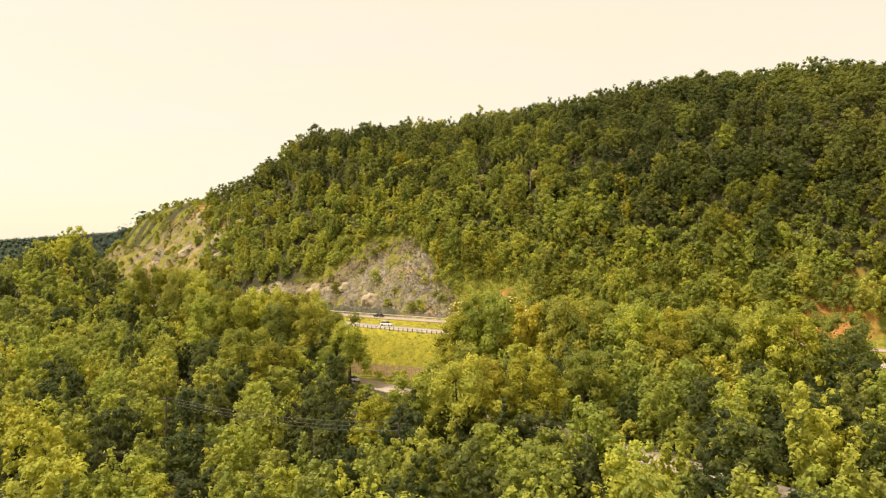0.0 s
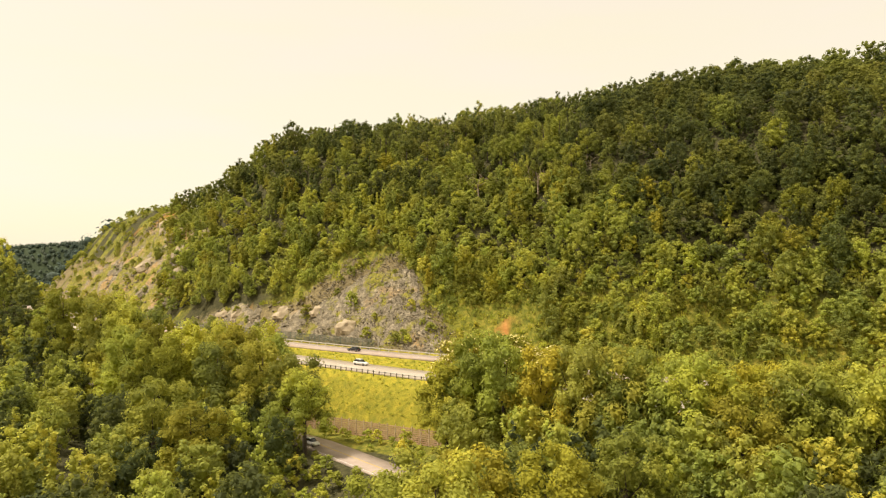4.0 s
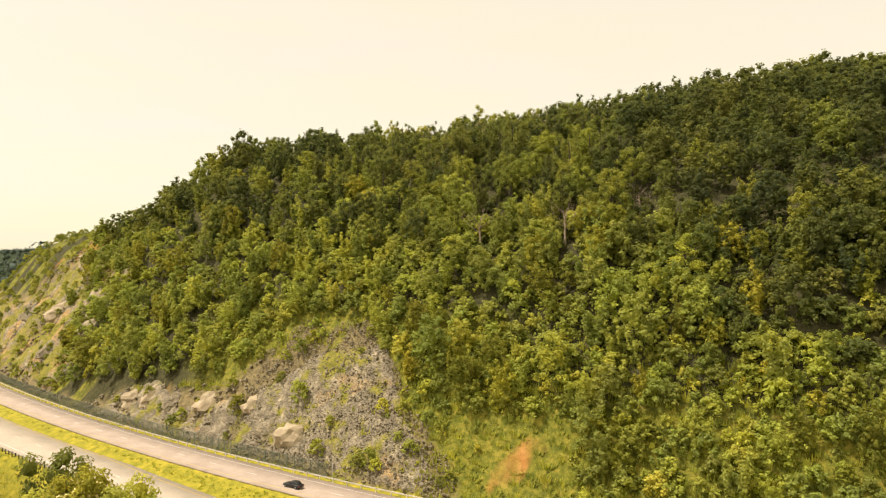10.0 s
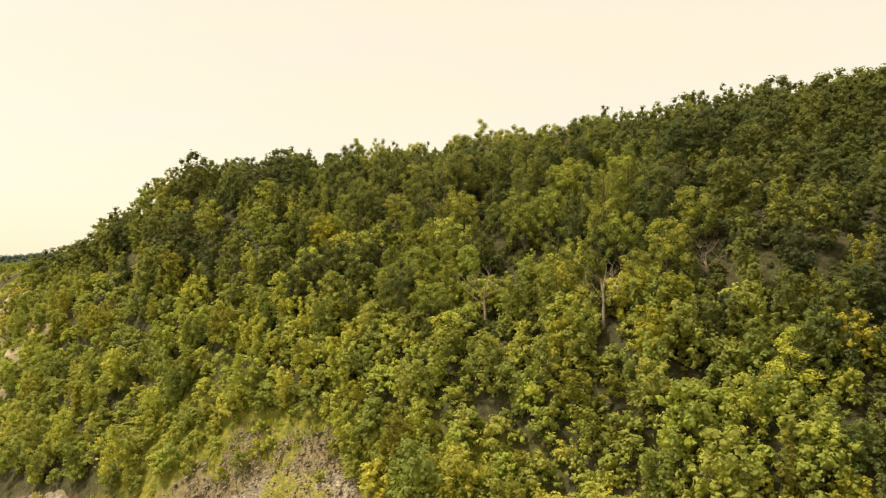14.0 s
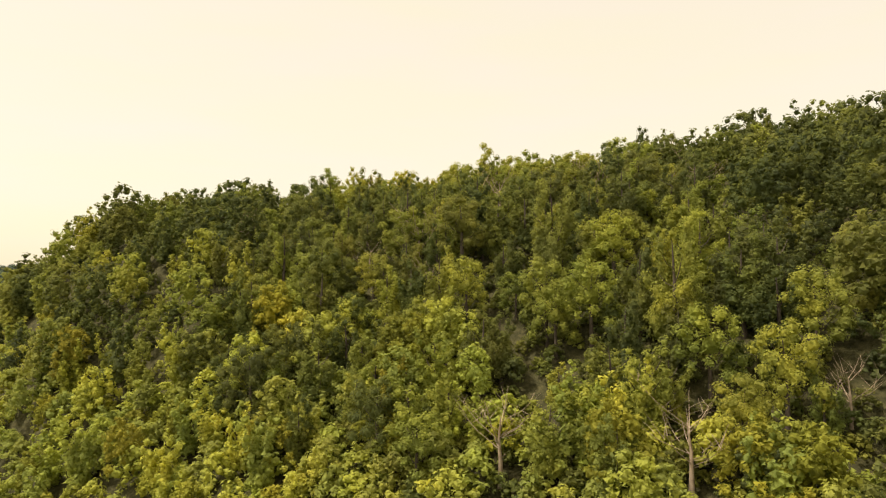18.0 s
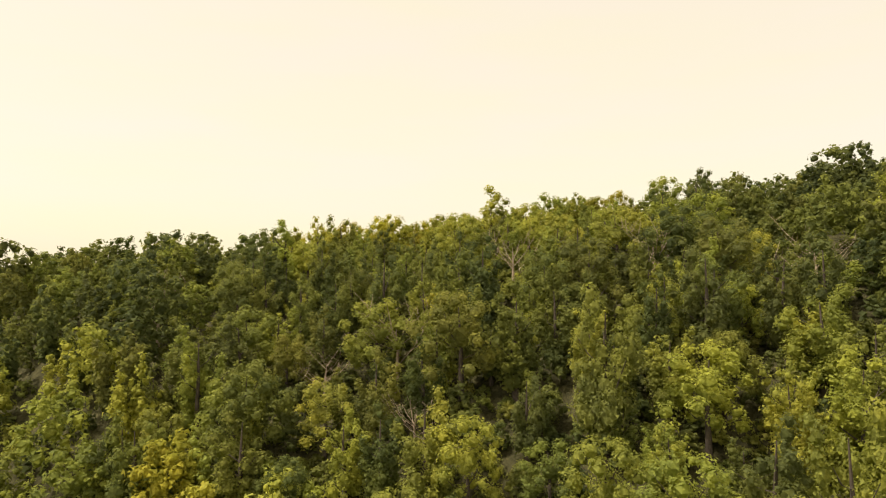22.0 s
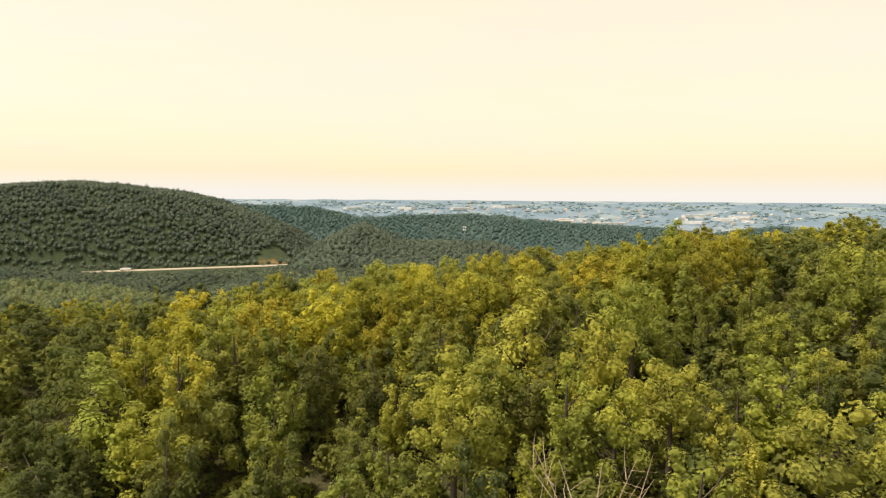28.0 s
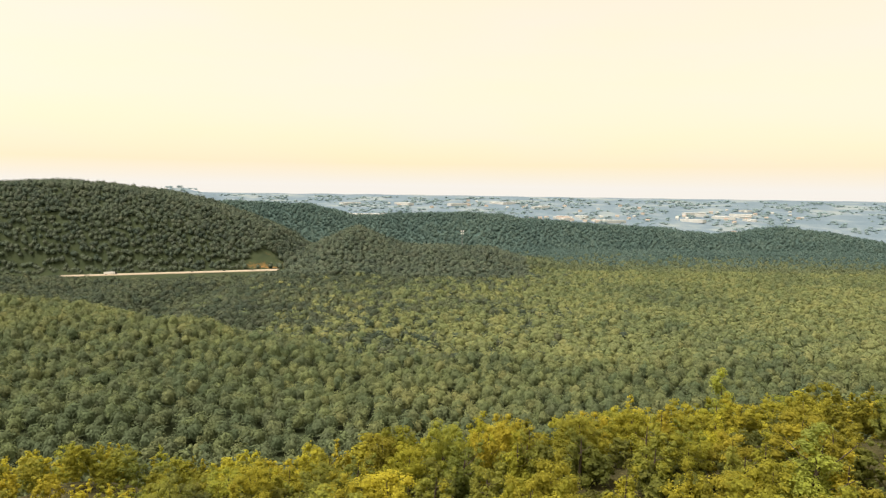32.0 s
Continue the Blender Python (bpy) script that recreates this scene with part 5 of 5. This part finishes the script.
car("white sport utility car on the pale lower carriageway", M_PAINT_W, True, on_road(-18.0, lower_s(-18, -25.0), -1.64, False))
car("dark sedan on the asphalt carriageway under the rock face", M_PAINT_D, False, on_road(-31.5, -8.4, 0.01, True))
i0 = int(np.argmin(np.hypot(sv_xyz[:, 0] + 34.5, sv_xyz[:, 1] - 206)))
car("white sport utility car on the service road", M_PAINT_W, True,
    Matrix.LocRotScale(Vector(service_pair(i0, -1.8, 1.8, 0.01)[0]), Vector((*sv_dir[i0], 0)).to_track_quat("X", "Z"), None))


# ---- rock faces of the cuts ----
def rock_material(name, grassy, rusty):
    m, t, b = mat_new(name, 0.9, 0.2)
    geo = t.nodes.new("ShaderNodeNewGeometry")
    base = ramp_of(t, noise_of(t, 0.35, 9.0, rough=0.72), [(0.30, (0.130, 0.110, 0.074)), (0.45, (0.225, 0.190, 0.128)), (0.57, (0.325, 0.275, 0.185)), (0.72, (0.50, 0.41, 0.26))])
    stain = ramp_of(t, noise_of(t, 0.11, 5.0), [(rusty, (0, 0, 0)), (rusty + 0.14, (1, 1, 1))])
    col = mixed(t, base, (0.44, 0.29, 0.12), stain)
    cells = t.nodes.new("ShaderNodeTexVoronoi")
    cells.inputs["Scale"].default_value = 1.15
    warp = t.nodes.new("ShaderNodeVectorMath")
    warp.operation = "MULTIPLY"
    warp.inputs[1].default_value = (1.0, 1.0, 1.7)
    t.links.new(geo.outputs["Position"], warp.inputs[0])
    t.links.new(warp.outputs[0], cells.inputs["Vector"])
    bits = ramp_of(t, cells.outputs["Color"], [(0.2, (0.78, 0.78, 0.78)), (0.5, (1.0, 1.0, 1.0)), (0.8, (1.25, 1.24, 1.2))])
    col = mixed(t, col, bits, 0.7, "MULTIPLY")
    crack = t.nodes.new("ShaderNodeTexVoronoi")
    crack.feature = "DISTANCE_TO_EDGE"
    crack.inputs["Scale"].default_value = 1.15
    t.links.new(warp.outputs[0], crack.inputs["Vector"])
    lines = ramp_of(t, crack.outputs["Distance"], [(0.0, (0.6, 0.57, 0.52)), (0.10, (1, 1, 1))])
    col = mixed(t, col, lines, 0.6, "MULTIPLY")
    moss = ramp_of(t, noise_of(t, 0.09, 8.0, rough=0.68), [(grassy, (0, 0, 0)), (grassy + 0.06, (1, 1, 1))])
    green = ramp_of(t, noise_of(t, 0.8, 5.0), [(0.3, (0.14, 0.145, 0.025)), (0.7, (0.34, 0.29, 0.05))])
    col = mixed(t, col, green, moss)
    t.links.new(col, b.inputs["Base Color"])
    bump_of(t, b, lines, 1.0, 0.25)
    return m


M_ROCK = rock_material("cut_rock", 0.52, 0.58)
M_ROCK_GRASSY = rock_material("overgrown_rock", 0.46, 0.46)
M_SCREE = plain("scree_gravel", (0.190, 0.160, 0.105), (0.325, 0.275, 0.185), 0.8, 0.95, bump=0.6, fine=7)
M_PALE = plain("pale_rock", (0.34, 0.265, 0.165), (0.50, 0.41, 0.27), 0.5, 0.9, bump=0.5, fine=4)


def rock_face(label, x0, x1, s_top, gap, seed, rough, mat=None):
    """A broken rock surface lying on the cut, stepped along its beds."""
    xs = np.arange(x0, x1 + 0.01, gap)
    rows = 44
    X, U = np.meshgrid(xs, np.linspace(0, 1, rows), indexing="ij")
    Sd = 1.9 + (np.interp(X, *s_top) - 1.9) * U
    K = rail_slope(X)
    N = np.sqrt(1 + K * K)
    PX, PY = X - Sd * K / N, rail_y(X) + Sd / N
    PZ = land(PX, PY)
    verts = []
    for x, u, k, n, px, py, pz in np.stack([X, U, K, N, PX, PY, PZ], -1).reshape(-1, 7).tolist():
        q = Vector((px * 0.30, py * 0.30, pz * 0.42 + seed))
        cell = noise.voronoi(q)[0]
        lump = (cell[1] - cell[0]) * 1.7 + noise.fractal(q * 1.3, 0.9, 2.1, 4) * 0.8 + noise.noise(Vector((px * 0.06, py * 0.06, seed))) * 1.5
        edge = min(1, u * 7) * min(1, (1 - u) * 6) * min(1, (x - x0) / 4) * min(1, (x1 - x) / 4)
        d = (lump * rough + 0.55) * edge - 0.9 * (1 - edge)
        verts.append((px + k / n * d * 0.5, py - d * 0.55 / n, pz + d * 0.75))
    faces = []
    for i in range(len(xs) - 1):
        for j in range(rows - 1):
            a = i * rows + j
            faces.append((a, a + rows, a + rows + 1, a + 1))
    return tagged(new("rock_face", mesh_np("rock_face", verts, faces, mat or M_ROCK)), label, "rock face", kind="structure")


rock_face("broken grey and tan rock face above the wire fence", -64, -7, ([-64, -52, -45, -30, -20, -12, -7], [13, 19, 24, 25, 15, 9, 5]), 0.7, 3.0, 0.42)
rock_face("low tan rock ledges behind the wire fence", -116, -62, ([-116, -108, -98, -85, -62], [5, 11, 13, 9, 13]), 0.9, 9.0, 0.8)
rock_face("tall weathered rock cliff on the nose of the hill", -262, -146, ([-262, -215, -180, -162, -152, -146], [20, 30, 50, 44, 26, 14]), 1.2, 15.0, 1.1, M_ROCK_GRASSY)

# loose stones on the scree
def stone_mesh(seed):
    r = np.random.RandomState(seed)
    bm = bmesh.new()
    bmesh.ops.create_icosphere(bm, subdivisions=1, radius=0.5)
    for v in bm.verts:
        v.co = Vector((v.co.x * 1.2, v.co.y * 0.9, v.co.z * 0.7)) * r.uniform(0.75, 1.25)
    me = bpy.data.meshes.new("stone")
    bm.to_mesh(me)
    bm.free()
    me.materials.append(M_SCREE)
    return me


stones = [stone_mesh(i) for i in range(6)]
scree = thing("scree", "loose grey stones lying on the cut slope", "stones", kind="stuff")
rr = np.random.RandomState(30)
n_put = 0
while n_put < 280:
    x, s = rr.uniform(-62, -4), rr.uniform(2.5, 27)
    p = road_point(x, s)
    if rock_mask(p[0], p[1], s) < 0.5:
        continue
    o = part("stone", stones[rr.randint(6)], None, scree)
    sc = rr.uniform(0.3, 1.0) ** 1.3
    o.matrix_local = Matrix.LocRotScale((p[0], p[1] - 0.5, float(land(p[0], p[1])) + 0.75), Euler(rr.uniform(0, 6, 3)), (sc, sc, sc))
    n_put += 1

# rubble: small broken stones all over the cut
def rubble(label, x0, x1, s0, s1, n, seed, lo, hi):
    r = np.random.RandomState(seed)
    x, sd = r.uniform(x0, x1, n), r.uniform(s0, s1, n)
    k = rail_slope(x)
    q = np.sqrt(1 + k * k)
    px, py = x - sd * k / q, rail_y(x) + sd / q
    ok = rock_mask(px, py, sd) > 0.45
    px, py = px[ok], py[ok]
    m = len(px)
    base = np.array([(1, 0, 0), (-1, 0, 0), (0, 1, 0), (0, -1, 0), (0, 0, 1), (0, 0, -1)], float)
    v = base[None] * r.uniform(0.5, 1.1, (m, 6, 1)) + r.normal(size=(m, 6, 3)) * 0.16
    turn = r.uniform(0, 6.28, m)[:, None]
    v = np.stack([v[:, :, 0] * np.cos(turn) - v[:, :, 1] * np.sin(turn), v[:, :, 0] * np.sin(turn) + v[:, :, 1] * np.cos(turn), v[:, :, 2] * 0.7], -1)
    v = v * (lo + (hi - lo) * r.uniform(0, 1, m) ** 3)[:, None, None]
    v = v + np.stack([px, py - 0.35, land(px, py) + r.uniform(0.35, 0.9, m)], -1)[:, None, :]
    f = np.array([(0, 2, 4), (2, 1, 4), (1, 3, 4), (3, 0, 4), (2, 0, 5), (1, 2, 5), (3, 1, 5), (0, 3, 5)])
    faces = (f[None] + (np.arange(m) * 6)[:, None, None]).reshape(-1, 3)
    return tagged(new("rubble", mesh_np("rubble", v.reshape(-1, 3), faces, M_SCREE)), label, "stones", kind="stuff")


rubble("grey-brown broken rubble covering the cut slope", -64, -4, 2.2, 27, 12000, 91, 0.12, 0.5)
rubble("tan rubble along the ledges and the cliff", -215, -64, 2.2, 44, 6000, 92, 0.2, 1.1)

# the pale outcrop above the fence end
outcrop = thing("rock_outcrop", "large pale tan boulder outcrop in the scree", "rock outcrop", Matrix.Translation((-41.5, 284.2, 33.6)))
bm = bmesh.new()
bmesh.ops.create_icosphere(bm, subdivisions=3, radius=1.0)
for v in bm.verts:
    k = 1 + 0.35 * noise.noise(v.co * 1.6) + 0.18 * noise.noise(v.co * 4.0)
    v.co = Vector((v.co.x * 4.2, v.co.y * 2.6, v.co.z * 3.6)) * k
part("boulder", bm, M_PALE, outcrop)


def ledge(seed, x, s, size):
    """A pale rock ledge standing out of the cut, flat-faced and cracked."""
    px, py, pz = road_point(x, s)
    ob = thing("rock_ledge", "pale weathered rock ledge standing out of the cliff", "rock ledge", Matrix.Translation((px, py, float(land(px, py)))) @ Matrix.Rotation(0.35, 4, "Z"), group="ledges of the cliff")
    bm = bmesh.new()
    bmesh.ops.create_icosphere(bm, subdivisions=3, radius=1.0)
    for v in bm.verts:
        q = v.co * 1.7 + Vector((seed * 3.1, 0, 0))
        k = 1 + 0.4 * noise.noise(q) + 0.22 * noise.noise(q * 2.7)
        k = round(k * 7) / 7 * 0.6 + k * 0.4
        v.co = Vector((v.co.x * 1.25 + 0.5 * v.co.z, v.co.y * 0.55 + 0.5 * v.co.z, v.co.z * 1.05)) * k * size
    part("stone", bm, M_PALE if seed % 3 else M_ROCK, ob)


for i, (x, s, size) in enumerate([(-150, 19, 3.6), (-157, 27, 4.2), (-165, 13, 3.4), (-171, 33, 4.6), (-180, 22, 4.0), (-141, 11, 3.0), (-187, 37, 4.2), (-148, 33, 3.2), (-160, 20, 3.0),
                                  (-104, 8, 2.6), (-96, 9, 3.0), (-87, 9, 2.6), (-75, 10, 2.8), (-60, 11, 2.4), (-52, 8, 2.6)]):
    ledge(i + 1, x, s, size)

# ---- the distance ----
far_pairs = [((x, 1589 + 0.01 * (x + 340), float(far_road_z(x))), (x, 1606 + 0.01 * (x + 340), float(far_road_z(x)) + 0.2)) for x in np.arange(-720, -300, 20.0)]
tagged(new("road", ribbon("road", far_pairs, M_CONCRETE, 3.0)), "pale distant highway at the foot of the wooded hill", "road", kind="structure")
M_TRUCK = plain("white_box", (0.75, 0.74, 0.72), (0.85, 0.84, 0.82), 0.5, 0.5)
truck = thing("truck", "white box truck on the distant highway", "truck", pose(-624, 1594, float(far_road_z(-624)) + 0.2, 0, -2.5, 0))
bm = bmesh.new()
box_bm(bm, -12, 8, -1.4, 1.4, 1.2, 4.4, 0.1)
part("box", bm, M_TRUCK, truck)
bm = bmesh.new()
box_bm(bm, 8.6, 12, -1.2, 1.2, 0.8, 3.6, 0.25)
part("cab", bm, M_PAINT_D, truck)
wheel_me = disc("wheel", 0.55, 0.35, M_TYRE)
for x in (-9.5, -8.0, 5.5, 10.4):
    for y in (-1.15, 1.15):
        part("wheel", wheel_me, None, truck).location = (x, y, 0.55)
far_cars = [(-660, 1594), (-475, 1594), (-418, 1598), (-365, 1595)]
for i, (x, y) in enumerate(far_cars):
    car("dark car on the distant highway" if i != 0 else "pale car on the distant highway", M_PAINT_D if i else M_PAINT_W, i % 2 == 0, pose(x, y, float(far_road_z(x)) + 0.2, 0, -2.5, 0))

# communications mast on the cross ridge
mast_z = float(land(14, 1690)) - 0.5
mast = thing("radio_mast", "slim steel radio mast with white drums on the wooded ridge", "mast", pose(14, 1690, mast_z))
M_MASTSTEEL = plain("mast_steel", (0.35, 0.36, 0.36), (0.5, 0.5, 0.5), 1.0, 0.6)
for i in range(3):
    a = i * 2.094
    v, f = tube([((1.6 * math.cos(a), 1.6 * math.sin(a), 0), 0.22), ((0.6 * math.cos(a), 0.6 * math.sin(a), 38), 0.16)])
    part("leg", mesh_np("leg", v, f, M_MASTSTEEL), None, mast)
for k in range(9):
    z = 3 + k * 4
    w = 1.6 - 1.0 * z / 38
    bm = bmesh.new()
    bmesh.ops.create_cone(bm, cap_ends=True, segments=3, radius1=w * 1.05, radius2=w * 1.05, depth=0.3, matrix=Matrix.Translation((0, 0, z)))
    part("brace", bm, M_MASTSTEEL, mast)
for z, dx in ((36, -2.2), (36, 2.2), (31, -1.8), (31, 2.0)):
    bm = bmesh.new()
    bmesh.ops.create_cone(bm, cap_ends=True, segments=12, radius1=1.5, radius2=1.1, depth=1.6, matrix=Matrix.Translation((dx, -0.8, z)) @ Matrix.Rotation(math.pi / 2, 4, "X"))
    part("drum", bm, M_TRUCK, mast, "white antenna drum")

# the town on the plain
M_ROOFS = [plain("roof_pale", (0.48, 0.50, 0.50), (0.58, 0.60, 0.59), 0.05, 0.7), plain("roof_brown", (0.36, 0.28, 0.24), (0.45, 0.37, 0.33), 0.05, 0.8)]
M_WALLS = [plain("wall_white", (0.55, 0.56, 0.55), (0.64, 0.65, 0.63), 0.05, 0.7), plain("wall_cream", (0.62, 0.56, 0.48), (0.7, 0.66, 0.58), 0.05, 0.8)]


def house_parts(w, d, h, rise):
    bm = bmesh.new()
    box_bm(bm, -w / 2, w / 2, -d / 2, d / 2, -3, h)
    wall = bpy.data.meshes.new("wall")
    bm.to_mesh(wall)
    bm.free()
    e = 0.6
    v = [(-w / 2 - e, -d / 2 - e, h), (w / 2 + e, -d / 2 - e, h), (w / 2 + e, d / 2 + e, h), (-w / 2 - e, d / 2 + e, h), (-w / 2 - e, 0, h + rise), (w / 2 + e, 0, h + rise)]
    roof = bpy.data.meshes.new("roof")
    roof.from_pydata(v, [], [(0, 1, 5, 4), (2, 3, 4, 5), (0, 4, 3), (1, 2, 5), (3, 2, 1, 0)])
    return wall, roof


kinds = []
for w, d, h, rise, k in ((14, 10, 6, 4, 0), (18, 12, 7, 4, 1), (60, 34, 9, 1.2, 0), (110, 45, 11, 1.5, 0)):
    wl, rf = house_parts(w, d, h, rise)
    wl.materials.append(M_WALLS[k])
    rf.materials.append(M_ROOFS[k])
    kinds.append((wl, rf))
rr = np.random.RandomState(77)
town = [(1180, 3240, 300, 110, 70, 0.03), (1500, 3330, 260, 90, 50, 0.03), (900, 3230, 200, 60, 30, 0.08), (560, 3700, 420, 160, 36, 0.2), (-420, 3720, 240, 90, 16, 0.7), (-160, 3760, 160, 60, 10, 0.8), (1300, 3900, 700, 250, 40, 0.3), (100, 4200, 700, 200, 22, 0.4)]
for cx, cy, rx, ry, n, big in town:
    for i in range(n):
        x, y = rr.normal(cx, rx / 2), max(3090, rr.normal(cy, ry / 2))
        k = (2 + rr.randint(2)) if rr.uniform() < big else rr.randint(2)
        b = thing("building", "pale distant building on the plain" if k > 1 else "small distant house on the plain", "building", pose(x, y, float(land(x, y)) + 0.2, 0, 0, rr.uniform(-40, 40)), group="buildings of the far town")
        part("wall", kinds[k][0], None, b)
        part("roof", kinds[k][1], None, b)
fr_pairs = [((-1330 - 1.8 * i, 3460 + 55 * i, float(land(-1330 - 1.8 * i, 3460 + 55 * i)) + 3), (-1290 - 1.8 * i, 3460 + 55 * i, float(land(-1290 - 1.8 * i, 3460 + 55 * i)) + 3)) for i in range(12)]
tagged(new("road", ribbon("road", fr_pairs, M_CONCRETE, 2.0)), "pale distant road running away over the plain", "road", kind="structure")
# groves between the fields
gx_, gy_ = scatter(-2600, 2900, 3080, 4700, 44.0, 60, lambda x, y, s: (np.abs(x + 3) < 0.70 * (y - 300)) & (waves(x, y * 2.2, 420, 62) > 0.0))
wood("plain_groves", "groves scattered over the distant plain, blue haze put into their leaf colour", gx_, gy_, [(v * np.array([2.6, 1.6, 0.8]), f) for v, f in FAR2], M_LEAF_HAZE, 61, 0.75, 1.25, 5.0, True)

# overhead wires in the valley
M_CABLE = plain("cable", (0.10, 0.10, 0.09), (0.16, 0.15, 0.14), 1.0, 0.7)
wires = thing("overhead_wires", "thin overhead wires crossing the wooded valley", "wires", pose(0, 0, 0))
for k in range(3):
    pts = []
    for i in range(13):
        u = i / 12
        pts.append((-58 + 44 * u + k * 0.8, 128 - 8 * u + k * 0.6, 21 - 3.0 * u - 9 * u * (1 - u) * 0.6 - k * 0.9))
    part("wire", beam(pts, [(-0.035, -0.035), (0.035, -0.035), (0.035, 0.035), (-0.035, 0.035)], M_CABLE, "wire"), None, wires)
for x, y in ((-58, 128), (-13, 120.5)):
    z = float(land(x, y))
    pole = thing("utility_pole", "brown wooden utility pole among the trees", "utility pole", pose(x, y, z), group="utility poles")
    v, f = tube([((0, 0, -0.5), 0.17), ((0, 0, (21.3 if x < -30 else 18.3) - z), 0.12)])
    part("shaft", mesh_np("shaft", v, f, M_POST), None, pole)
    bm = bmesh.new()
    box_bm(bm, -1.2, 1.2, -0.06, 0.06, (20.4 if x < -30 else 17.4) - z, (20.6 if x < -30 else 17.6) - z, 0.01)
    part("crossarm", bm, M_POST, pole)
